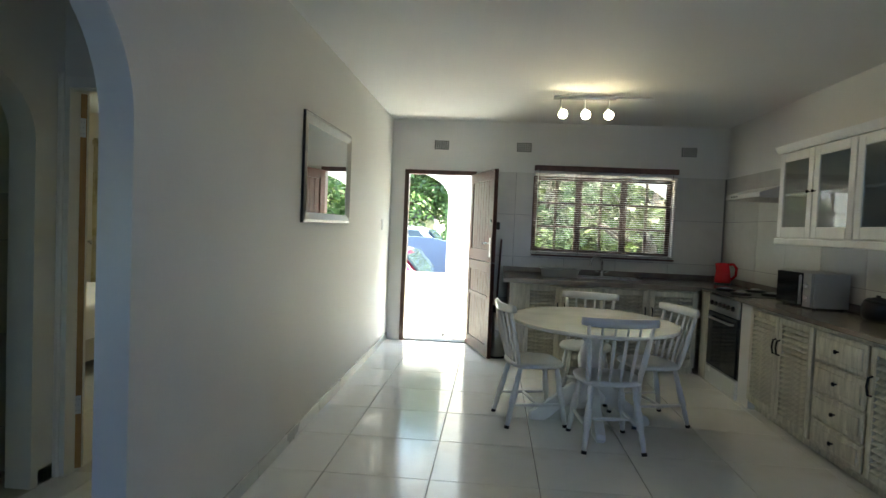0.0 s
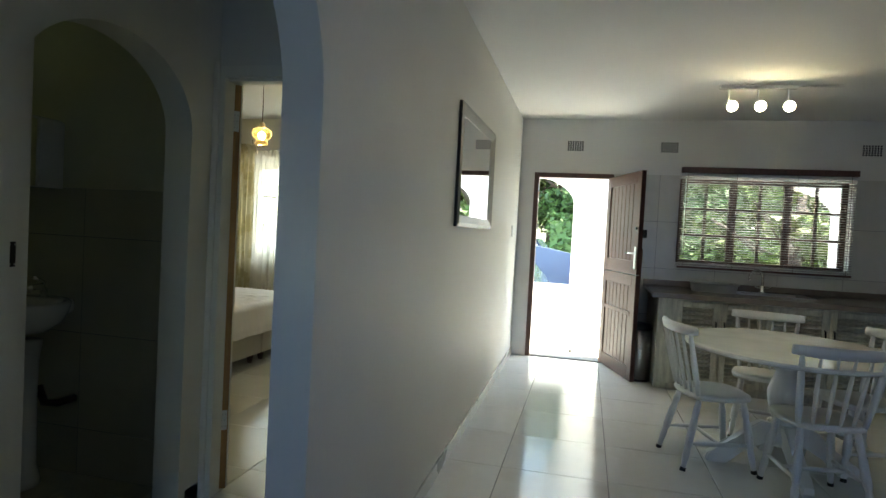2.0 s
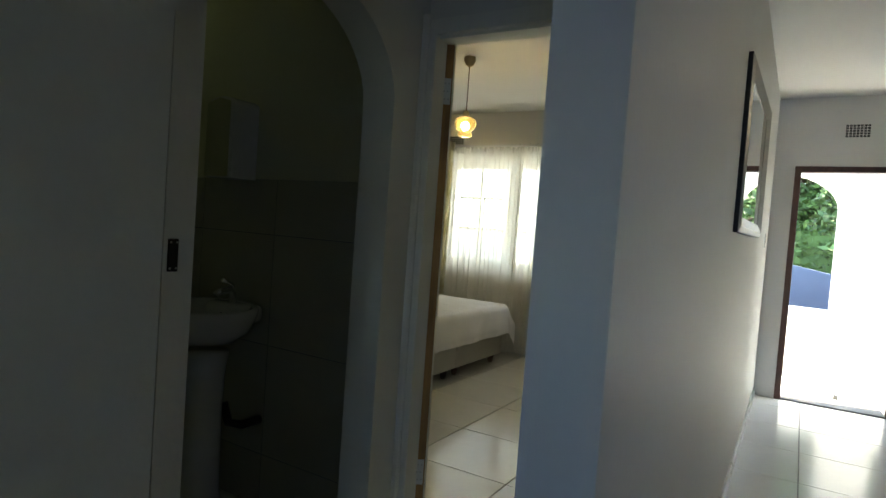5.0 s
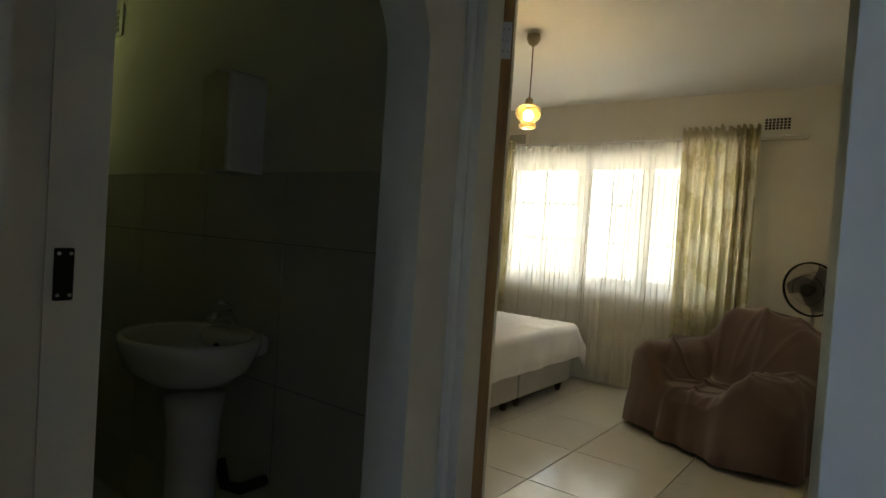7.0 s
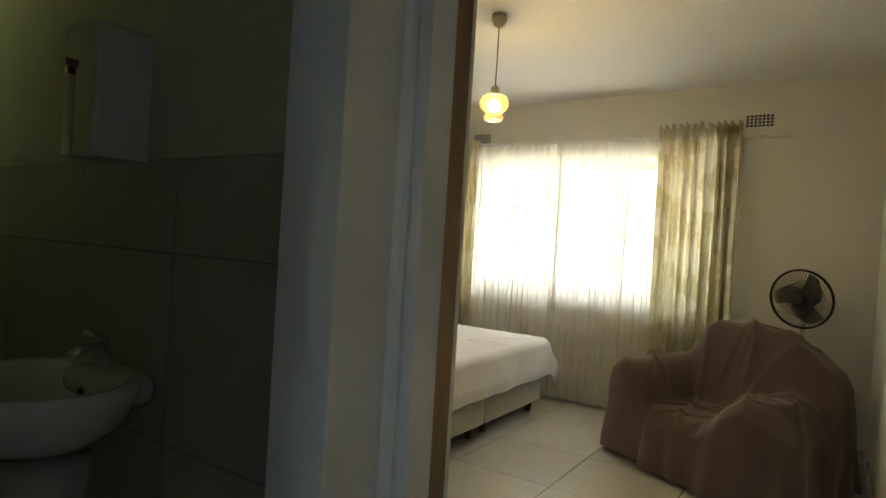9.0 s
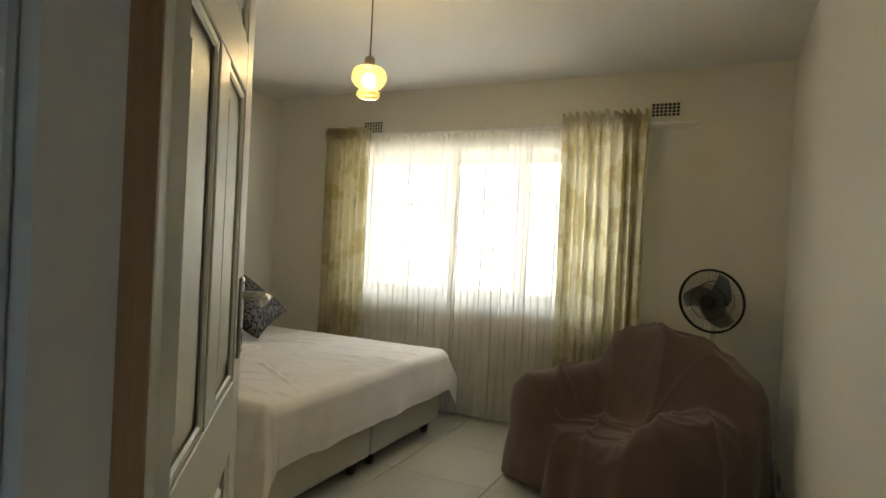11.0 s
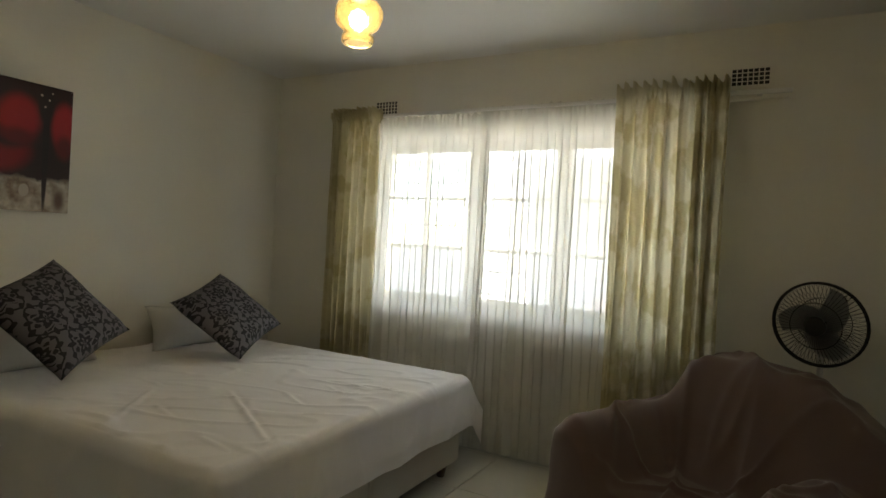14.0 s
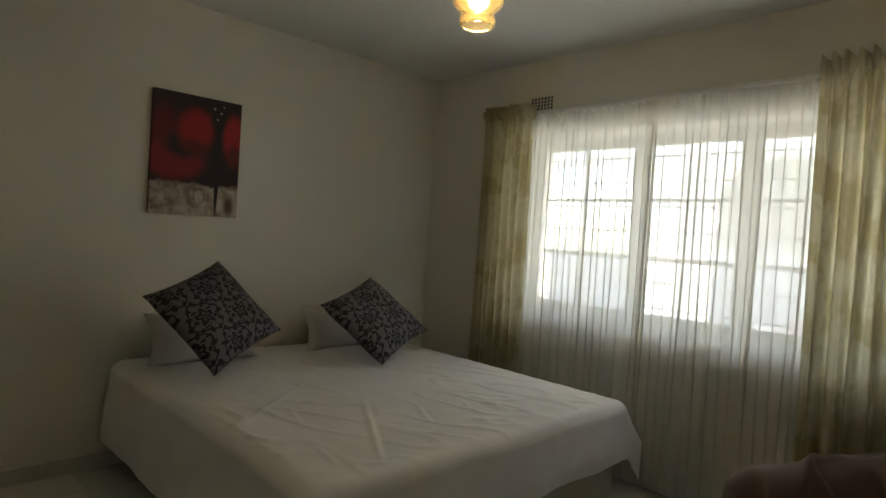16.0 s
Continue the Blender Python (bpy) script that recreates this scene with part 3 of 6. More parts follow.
tap = thing("kitchen_tap", pose(1.575, 7.0, 0.908), "chrome swan-neck kitchen mixer tap", "tap")
part("base", lathe([(0.028, 0), (0.028, 0.012), (0.018, 0.02), (0.018, 0.06), (0.012, 0.07)], 16), CHROME, tap, "", True)
part("spout", tube([(0, 0, 0.06)] + [(-0.075 + 0.075 * math.cos(a), -0.06 * (1 - math.cos(a)), 0.15 + 0.075 * math.sin(a)) for a in [math.pi * k / 12 for k in range(13)]] + [(-0.152, -0.12, 0.12)], 0.0125, 10), CHROME, tap, "", True)
for s in (-1, 1):
    part("tap_handle", tube([(0, 0, 0.045), (0.05 * s, -0.01, 0.05), (0.075 * s, -0.02, 0.06)], 0.009, 8), CHROME, tap, "", True)
rack = thing("dish_tray", pose(1.06, 6.72, 0.905, 0, 0, -3), "grey plastic dish drying tray on the worktop", "dish rack")
bm = bmesh.new()
rings = []
for z, g in ((0.0, 0.0), (0.002, 0.012), (0.075, 0.028), (0.085, 0.044), (0.09, 0.042), (0.08, 0.018), (0.008, 0.0), (0.006, -0.01)):
    ring = []
    for cx, cy, q in ((1, 1, 0), (-1, 1, 1), (-1, -1, 2), (1, -1, 3)):
        for k in range(5):
            t = math.pi / 2 * (q + k / 4)
            ring.append(bm.verts.new((cx * 0.15 + (0.03 + g) * math.cos(t), cy * 0.10 + (0.03 + g) * math.sin(t), z)))
    rings.append(ring)
for p, q in zip(rings, rings[1:]):
    for k in range(20):
        bm.faces.new((p[k], p[(k + 1) % 20], q[(k + 1) % 20], q[k]))
bm.faces.new(rings[0][::-1])
bm.faces.new(rings[-1])
part("tray", bm, GREYPLASTIC, rack)
for k in range(9):
    x = -0.12 + 0.03 * k
    part("wire", tube([(x, -0.115, 0.012), (x, -0.10, 0.06), (x, 0.10, 0.06), (x, 0.115, 0.012)], 0.003, 6), STEEL, rack)


def louvre_door(parent, u0, u1, z0, z1, m, knob):
    """A whitewashed door of slats in a frame; its front looks along the local -y."""
    bm = bmesh.new()
    s = 0.05
    for b in ((u0, z0, u0 + s, z1), (u1 - s, z0, u1, z1), (u0 + s, z0, u1 - s, z0 + s), (u0 + s, z1 - s, u1 - s, z1)):
        box(bm, b[0], -0.02, b[1], b[2], 0.0, b[3], bevel=0.004)
    d = part("door", bm, WASHED, parent)
    me = link_mesh("slat", outline([(-0.024, -0.010), (-0.021, -0.014), (0.012, 0.008), (0.009, 0.012)], "x", u0 + s - 0.004, u1 - s + 0.004), WASHED)
    n = int((z1 - z0 - 2 * s) / 0.037)
    for k in range(n):
        o = new("slat", me)
        o.parent, o.location = d, (0, 0, z0 + s + (z1 - z0 - 2 * s) * (k + 0.5) / n)
    if knob:
        x = u0 + 0.025 if knob < 0 else u1 - 0.025
        zc = z0 + (z1 - z0) * 0.70
        part("handle", tube([(x, -0.02, zc - 0.055), (x, -0.042, zc - 0.05), (x, -0.05, zc), (x, -0.042, zc + 0.05), (x, -0.02, zc + 0.055)], 0.007, 8), BLACKMETAL, d, "black iron pull handle", True)
    return d


def cabinet(m, u0, u1, depth, fronts, label, group, z0=0.07, z1=0.87):
    c = thing("base_cabinet", m, label, "cabinet", group)
    part("carcase", a_box(u0 + 0.001, 0.03, z0, u1 - 0.001, depth, z1), WASHED, c)
    bm = bmesh.new()
    for b in ((u0 + 0.001, z1 - 0.035, u1 - 0.001, z1), (u0 + 0.001, z0, u1 - 0.001, z0 + 0.022), (u0 + 0.001, z0 + 0.022, fronts[0][1] + 0.006, z1 - 0.035), (fronts[-1][2] - 0.006, z0 + 0.022, u1 - 0.001, z1 - 0.035), (fronts[0][2] - 0.006 if fronts[0][0] == "louvre" else u0 + 0.002, z0 + 0.022, fronts[1][1] + 0.006 if fronts[0][0] == "louvre" else u1 - 0.002, z1 - 0.035)):
        box(bm, b[0], 0.001, b[1], b[2], 0.029, b[3])
    part("face_frame", bm, WASHED, c)
    part("plinth", a_box(u0 + 0.001, 0.06, 0, u1 - 0.001, depth, z0 - 0.001), WASHED, c)
    for f in fronts:
        if f[0] == "louvre":
            louvre_door(c, f[1], f[2], z0 + 0.02, z1 - 0.03, m, f[3])
        else:
            d = part("drawer", a_box(f[1], -0.02, f[3], f[2], 0.0, f[4], bevel=0.006), WASHED, c)
            part("field", a_box(f[1] + 0.035, -0.026, f[3] + 0.03, f[2] - 0.035, -0.019, f[4] - 0.03, bevel=0.006), WASHED, d)
            absb = lathe([(0.006, 0), (0.006, 0.012), (0.014, 0.02), (0.012, 0.028), (0.004, 0.031)], 12)
            bmesh.ops.transform(absb, matrix=pose((f[1] + f[2]) / 2, -0.025, (f[3] + f[4]) / 2, 90, 0, 0), verts=absb.verts)
            part("knob", absb, BLACKMETAL, d, "dark metal knob", True)
    return c


M0 = pose(0, 6.20, 0)
cabinet(M0, 0.50, 1.405, 0.95, [("louvre", 0.66, 1.02, 1), ("louvre", 1.04, 1.385, -1)], "whitewashed base cabinet with slatted doors under the window", "base cabinets")
cabinet(M0, 1.406, 2.40, 0.95, [("louvre", 1.42, 1.90, 1), ("louvre", 1.92, 2.395, -1)], "whitewashed wide base cabinet with slatted doors under the sink", "base cabinets")
M1 = pose(2.47, 0, 0, 0, 0, -90)
cabinet(M1, -5.09, -4.105, 0.50, [("louvre", -5.075, -4.60, 1), ("louvre", -4.59, -4.12, -1)], "whitewashed base cabinet with two slatted doors", "base cabinets")
hs = [(0.09, 0.25), (0.265, 0.435), (0.45, 0.63), (0.645, 0.835)]
cabinet(M1, -4.10, -3.535, 0.50, [("drawer", -4.09, -3.545, a, b) for a, b in hs], "whitewashed cabinet with four drawers and dark knobs", "base cabinets")
cabinet(M1, -3.53, -2.55, 0.50, [("louvre", -3.515, -3.05, -1), ("louvre", -3.04, -2.57, 1)], "whitewashed base cabinet with slatted doors", "base cabinets")
pan = thing("end_panel", pose(2.47, 5.2, 0), "plain white panel beside the oven", "panel")
part("panel", a_box(0, -0.108, 0, 0.50, 0.109, 0.87, bevel=0.003), WHITEENAMEL, pan)

GREYENAMEL = material("grey_enamel", (0.42, 0.41, 0.385), 0.5, vary=0.06, bump=0.03)
fill = thing("corner_filler", pose(2.47, 6.12, 0), "whitewashed wooden filler panel in the cabinet corner", "panel")
part("panel", a_box(-0.02, -0.082, 0.0, 0.0, 0.112, 0.871, bevel=0.003), WASHED, fill)
# oven, hob, hood
oven = thing("oven", pose(2.47, 5.675, 0), "black and steel built-in oven on a white plinth", "oven")
part("plinth", a_box(-0.02, -0.363, 0, 0.50, 0.363, 0.165, bevel=0.004), WHITEENAMEL, oven, "white tiled plinth")
part("body", a_box(0.0, -0.355, 0.17, 0.50, 0.355, 0.895), BLACK, oven)
part("door", a_box(-0.022, -0.345, 0.18, -0.001, 0.345, 0.70, bevel=0.004), material("black_oven_glass", (0.012, 0.012, 0.013), 0.08, vary=0.1, bump=0), oven, "black glass oven door")
part("control_panel", a_box(-0.022, -0.345, 0.705, -0.001, 0.345, 0.86, bevel=0.004), STEEL, oven, "steel control panel")
part("door_handle", tube([(-0.02, -0.27, 0.645), (-0.055, -0.25, 0.645), (-0.055, 0.25, 0.645), (-0.02, 0.27, 0.645)], 0.011, 10), STEEL, oven, "steel bar handle", True)
for k in range(6):
    kb = lathe([(0.023, 0), (0.022, 0.014), (0.017, 0.024)], 14)
    bmesh.ops.transform(kb, matrix=pose(-0.022, 0.25 - 0.1 * k, 0.785, 0, -90, 0), verts=kb.verts)
    part("knob", kb, BLACK, oven, "black control knob", True)
hob = thing("hob", pose(2.672, 5.675, 0.897), "black enamel hob with four solid plates", "hob")
part("top", a_box(-0.305, -0.355, 0.0, 0.3, 0.355, 0.012, bevel=0.004), BLACK, hob)
for x, y in ((-0.14, -0.17), (-0.14, 0.17), (0.13, -0.17), (0.13, 0.17)):
    pl = lathe([(0.09, 0.012), (0.09, 0.030), (0.075, 0.033), (0.06, 0.033)], 24)
    bmesh.ops.translate(pl, vec=(x, y, 0), verts=pl.verts)
    p = part("hot_plate", pl, BLACKMETAL, hob, "", True)
    c = lathe([(0.06, 0.033), (0.055, 0.040), (0.03, 0.046), (0.006, 0.048)], 14)
    bmesh.ops.translate(c, vec=(x, y, 0), verts=c.verts)
    part("cap", c, CHROME, p, "shiny steel plate cap", True)
hood = thing("extractor_hood", pose(2.98, 5.5, 1.76), "slim grey steel extractor hood fixed to the wall", "extractor hood")
part("canopy", outline([(0, 0.0), (-0.47, 0.0), (-0.49, 0.01), (-0.49, 0.045), (-0.30, 0.11), (0, 0.13)], "y", -0.36, 0.36), GREYENAMEL, hood)
part("front_strip", a_box(-0.495, -0.36, 0.008, -0.489, 0.36, 0.046), SILVER, hood, "pale silver front strip")
for y in (0.1, 0.14, 0.18, 0.22):
    part("button", a_box(-0.499, y - 0.012, 0.02, -0.494, y + 0.012, 0.034, bevel=0.002), BLACK, hood, "black push button")


def wall_unit(y0, y1, x0, z0, z1, label):
    c = thing("wall_cabinet", pose(0, 0, 0), label, "cabinet", "wall cabinets")
    bm = bmesh.new()
    for b in ((x0, y0, z0, KX1, y0 + 0.018, z1), (x0, y1 - 0.018, z0, KX1, y1, z1), (x0, y0 + 0.018, z0, KX1, y1 - 0.018, z0 + 0.018), (x0, y0 + 0.018, z1 - 0.018, KX1, y1 - 0.018, z1), (KX1 - 0.02, y0 + 0.018, z0 + 0.018, KX1, y1 - 0.018, z1 - 0.018)):
        box(bm, *b)
    part("carcase", bm, WHITEWOOD, c)
    part("shelf", a_box(x0 + 0.02, y0 + 0.019, (z0 + z1) / 2, KX1 - 0.021, y1 - 0.019, (z0 + z1) / 2 + 0.016), WHITEWOOD, c)
    bm = bmesh.new()
    s = 0.075
    for b in ((y0 + 0.004, z0 + 0.004, y0 + s, z1 - 0.004), (y1 - s, z0 + 0.004, y1 - 0.004, z1 - 0.004), (y0 + s, z0 + 0.004, y1 - s, z0 + 0.085), (y0 + s, z1 - 0.075, y1 - s, z1 - 0.004)):
        box(bm, x0 - 0.022, b[0], b[1], x0 - 0.001, b[2], b[3], bevel=0.004)
    d = part("door", bm, WHITEWOOD, c)
    g = part("glass", a_box(x0 - 0.013, y0 + s - 0.005, z0 + 0.08, x0 - 0.009, y1 - s + 0.005, z1 - 0.07), CABGLASS, d, "clear glass pane")
    return c, d


CABGLASS = bpy.data.materials.new("cabinet_glass")
CABGLASS.use_nodes = True
principled(CABGLASS).inputs["Transmission Weight"].default_value = 1.0
principled(CABGLASS).inputs["Roughness"].default_value = 0.02
principled(CABGLASS).inputs["Base Color"].default_value = (0.8, 0.85, 0.85, 1)
principled(CABGLASS).inputs["IOR"].default_value = 1.45
for k, (a, b) in enumerate(((4.585, 5.10), (4.07, 4.58), (3.555, 4.065), (3.04, 3.55))):
    c, d = wall_unit(a, b, 2.64, 1.43, 2.11, "white wooden wall cabinet with a glazed door")
    y = a + 0.035 if k % 2 == 0 else b - 0.035
    kb = lathe([(0.006, 0), (0.006, 0.012), (0.014, 0.02), (0.012, 0.027), (0.004, 0.03)], 12)
    bmesh.ops.transform(kb, matrix=pose(2.618, y, 1.78, 0, -90, 0), verts=kb.verts)
    part("knob", kb, BLACKMETAL, d, "dark metal knob", True)
corn = thing("cabinet_moulding", pose(0, 0, 0), "white wooden cornice and light rail of the wall cabinets", "moulding")
part("light_rail", a_box(2.605, 3.04, 1.375, 2.978, 5.115, 1.428, bevel=0.008), WHITEWOOD, corn)
part("cornice", outline([(2.978, 2.112), (2.61, 2.112), (2.595, 2.13), (2.575, 2.165), (2.978, 2.165)], "y", 3.04, 5.12), WHITEWOOD, corn)

# small things on the worktop
ket = thing("kettle", pose(2.80, 6.66, 0.905, 0, 0, -22), "red plastic electric jug kettle on the worktop", "kettle")
part("base", lathe([(0.085, 0), (0.085, 0.015), (0.078, 0.02)], 24), BLACK, ket, "black power base", True)
bm = lathe([(0.079, 0.021), (0.082, 0.06), (0.072, 0.14), (0.058, 0.205), (0.05, 0.225), (0.03, 0.236), (0.004, 0.238)], 28)
for v in bm.verts:
    if v.co.z > 0.17 and v.co.x < -0.04:
        v.co.x -= 0.035 * (v.co.z - 0.17) / 0.06
part("jug", bm, REDPLASTIC, ket, "", True)
part("handle", tube([(0.045, 0, 0.222), (0.10, 0, 0.222), (0.13, 0, 0.185), (0.125, 0, 0.10), (0.078, 0, 0.055)], 0.014, 10), REDPLASTIC, ket, "", True)
mw = thing("microwave", pose(2.672, 4.585, 0.905, 0, 0, 4), "grey microwave oven with a dark glass door", "microwave")
part("body", a_box(0.0, 0.0, 0.012, 0.27, 0.46, 0.27, bevel=0.006), GREYENAMEL, mw)
part("door", a_box(-0.02, 0.11, 0.016, -0.001, 0.455, 0.266, bevel=0.004), bpy.data.materials["black_oven_glass"], mw, "dark glass door")
part("control_panel", a_box(-0.018, 0.005, 0.016, -0.001, 0.105, 0.266, bevel=0.003), SILVER, mw, "silver control panel")
part("door_handle", a_box(-0.04, 0.112, 0.03, -0.02, 0.128, 0.25, bevel=0.004), STEEL, mw, "steel handle")
for z in (0.08, 0.17):
    kb = lathe([(0.024, 0), (0.022, 0.016)], 16)
    bmesh.ops.transform(kb, matrix=pose(-0.018, 0.055, z, 0, -90, 0), verts=kb.verts)
    part("dial", kb, STEEL, mw, "", True)
for x in (0.03, 0.24):
    for y in (0.03, 0.43):
        part("foot", tube([(x, y, 0), (x, y, 0.013)], 0.012, 8), BLACK, mw)
jar = thing("black_pot", pose(2.84, 4.12, 0.905), "small round black pot beside the microwave", "pot")
part("pot_body", lathe([(0.07, 0), (0.09, 0.03), (0.092, 0.10), (0.08, 0.13)], 20), BLACK, jar, "", True)
part("lid", lathe([(0.082, 0.131), (0.06, 0.15), (0.015, 0.158), (0.014, 0.17)], 20), BLACK, jar, "", True)

bin_ = thing("pedal_bin", pose(0.385, 6.52, 0), "brushed steel pedal bin with a black lid", "bin")
part("drum", lathe([(0.102, 0.02), (0.104, 0.5)], 28), STEEL, bin_, "", True)
part("lid", lathe([(0.108, 0.502), (0.108, 0.535), (0.09, 0.56), (0.03, 0.575)], 28), BLACK, bin_, "black plastic lid", True)
part("foot_ring", lathe([(0.106, 0.0), (0.106, 0.022)], 28), BLACK, bin_)
broom = thing("broom", pose(0.36, 6.95, 0), "broom leaning in the corner behind the door", "broom")
part("stick", tube([(0.0, -0.05, 0.12), (0.045, 0.185, 1.28)], 0.012, 8), DARKWOOD, broom)
part("head", a_box(-0.09, -0.09, 0.06, 0.09, -0.03, 0.12, bevel=0.01), DARKWOOD, broom)
part("bristles", a_box(-0.085, -0.085, 0.0, 0.085, -0.035, 0.06), BLACK, broom)

# spot lights on a rail
BULB = bpy.data.materials.new("lit_bulb")
BULB.use_nodes = True
principled(BULB).inputs["Emission Color"].default_value = (1, 0.86, 0.62, 1)
principled(BULB).inputs["Emission Strength"].default_value = 16
rail = thing("spot_rail", pose(1.105, 5.72, KTOP), "white ceiling rail with three lit spot lamps", "ceiling light")
part("rail", a_box(-0.29, -0.025, -0.03, 0.29, 0.025, 0.0, bevel=0.004), WHITEENAMEL, rail)
part("conduit", a_box(0.29, -0.008, -0.012, 0.62, 0.008, 0.0), WHITEENAMEL, rail)
for k in range(3):
    x = -0.22 + 0.22 * k
    a = part("arm", tube([(x, 0, -0.03), (x, -0.015, -0.12), (x, -0.03, -0.15)], 0.008, 8), WHITEENAMEL, rail)
    sh = lathe([(0.02, 0.0), (0.032, 0.02), (0.045, 0.085), (0.045, 0.10), (0.041, 0.10), (0.038, 0.075)], 20, close=False)
    bmesh.ops.transform(sh, matrix=pose(x, -0.025, -0.145, 118, 0, (k - 1) * -8), verts=sh.verts)
    s = part("shade", sh, WHITEENAMEL, rail, "white metal spot shade", True)
    bl = bmesh.new()
    bmesh.ops.create_uvsphere(bl, u_segments=14, v_segments=10, radius=0.039)
    bmesh.ops.transform(bl, matrix=pose(x, -0.025, -0.145, 118, 0, (k - 1) * -8) @ pose(0, 0, 0.078), verts=bl.verts)
    part("bulb", bl, BULB, s, "glowing warm white bulb", True)


# table and chairs
TX, TY = 1.07, 4.46
table = thing("dining_table", pose(TX, TY, 0), "white painted oval pedestal dining table", "table")
prof = [(0.585, 0.738), (0.60, 0.745), (0.603, 0.756), (0.595, 0.766), (0.57, 0.768)]
bm = lathe(prof, 64)
bmesh.ops.scale(bm, vec=(1, 1.15, 1), verts=bm.verts)
part("tabletop", bm, TABLETOP, table)
bm = lathe([(0.30, 0.70), (0.30, 0.737)], 32)
part("sub_frame", bm, WHITEWOOD, table)
part("column", lathe([(0.11, 0.16), (0.115, 0.20), (0.075, 0.25), (0.06, 0.30), (0.09, 0.40), (0.10, 0.48), (0.075, 0.56), (0.055, 0.60), (0.09, 0.65), (0.13, 0.70)], 24), WHITEWOOD, table, "", True)
for k in range(4):
    pts = [(0.05, 0.28), (0.05, 0.17), (0.15, 0.145), (0.24, 0.09), (0.30, 0.03), (0.32, 0.0), (0.43, 0.0), (0.445, 0.02), (0.435, 0.055), (0.39, 0.085), (0.33, 0.12), (0.26, 0.18), (0.19, 0.25), (0.13, 0.29)]
    bm = outline(pts, "y", -0.033, 0.033)
    bmesh.ops.bevel(bm, geom=[e for e in bm.edges if abs(e.verts[0].co.y - e.verts[1].co.y) < 1e-4], offset=0.008, segments=2, affect="EDGES")
    bmesh.ops.transform(bm, matrix=pose(0, 0, 0, 0, 0, 90 * k + 2), verts=bm.verts)
    part("foot", bm, WHITEWOOD, table)


def chair():
    """A turned kitchen chair; its front looks along the local +y."""
    c = thing("dining_chair", pose(0, 0, 0), "white painted spindle-back wooden dining chair", "chair", "chairs round the table")
    n = 32
    bm = bmesh.new()
    rings = []
    for z, s in ((0.422, 0.90), (0.428, 0.97), (0.442, 1.0), (0.456, 0.97), (0.458, 0.80), (0.45, 0.4)):
        ring = []
        for k in range(n):
            a = 2 * math.pi * k / n
            ca, sa = math.cos(a), math.sin(a)
            r = 1 / (abs(ca) ** 3.4 + abs(sa) ** 3.4) ** (1 / 3.4)
            x, y = 0.215 * r * ca * s, 0.20 * r * sa * s
            x *= 1 + 0.25 * (y if y < 0 else 0)
            ring.append(bm.verts.new((x, y, z)))
        rings.append(ring)
    for a, b in zip(rings, rings[1:]):
        for k in range(n):
            bm.faces.new((a[k], a[(k + 1) % n], b[(k + 1) % n], b[k]))
    bm.faces.new(rings[0][::-1])
    bm.faces.new(rings[-1])
    part("seat", bm, WHITEWOOD, c, "", True)
    legs = {}
    for sx in (-1, 1):
        for sy in (-1, 1):
            top, foot = Vector((0.14 * sx, 0.135 * sy, 0.425)), Vector((0.195 * sx, (0.20 if sy > 0 else 0.235) * sy, 0.0))
            fr = (0, 0.12, 0.2, 0.26, 0.3, 0.5, 0.62, 0.68, 0.75, 0.9, 0.955)
            rad = (0.016, 0.019, 0.022, 0.016, 0.021, 0.024, 0.023, 0.016, 0.021, 0.016, 0.0145)
            l = part("leg", tube([top.lerp(foot, f) for f in fr], 0.02, 12, taper=rad), WHITEWOOD, c, "", True)
            part("rubber_foot", tube([top.lerp(foot, 0.95), foot], 0.018, 12, taper=(0.017, 0.018)), BLACK, l, "black rubber foot")
            legs[sx, sy] = lambda f, top=top, foot=foot: top.lerp(foot, f)
    for sx in (-1, 1):
        p, q = legs[sx, -1](0.62), legs[sx, 1](0.62)
        part("stretcher", tube([p, p.lerp(q, 0.5), q], 0.012, 10, taper=(0.009, 0.014, 0.009)), WHITEWOOD, c, "", True)
    p, q = legs[-1, -1](0.62).lerp(legs[-1, 1](0.62), 0.5), legs[1, -1](0.62).lerp(legs[1, 1](0.62), 0.5)
    part("stretcher", tube([p, p.lerp(q, 0.5), q], 0.012, 10, taper=(0.009, 0.014, 0.009)), WHITEWOOD, c, "", True)
    curve = lambda u: -0.225 - 0.035 * (1 - (u / 0.23) ** 2)
    for k in range(6):
        u = -1 + 2 * k / 5
        b, t = Vector((0.165 * u, -0.155 - 0.02 * (1 - u * u), 0.452)), Vector((0.205 * u, curve(0.205 * u) - 0.01, 0.83))
        thick = 0.016 if abs(u) > 0.9 else 0.0095
        part("spindle", tube([b.lerp(t, f) for f in (0, 0.25, 0.5, 0.75, 1)], thick, 10, taper=[thick * g for g in (0.85, 1.15, 1.2, 1.0, 0.8)]), WHITEWOOD, c, "", True)
    bm = bmesh.new()
    rows = []
    for k in range(17):
        u = -0.245 + 0.49 * k / 16
        y = curve(u * 0.94)
        hgt = 0.062 - 0.012 * (abs(u) / 0.245) ** 4
        z0 = 0.815 + 0.012 * (abs(u) / 0.245) ** 3
        sec = [(y + 0.012, z0), (y + 0.014, z0 + hgt * 0.5), (y + 0.006, z0 + hgt * 0.93), (y - 0.004, z0 + hgt), (y - 0.014, z0 + hgt * 0.93), (y - 0.02, z0 + hgt * 0.5), (y - 0.014, z0)]
        rows.append([bm.verts.new((u, a, b)) for a, b in sec])
    for a, b in zip(rows, rows[1:]):
        for k in range(7):
            bm.faces.new((a[k], a[(k + 1) % 7], b[(k + 1) % 7], b[k]))
    bm.faces.new(rows[0])
    bm.faces.new(rows[-1][::-1])
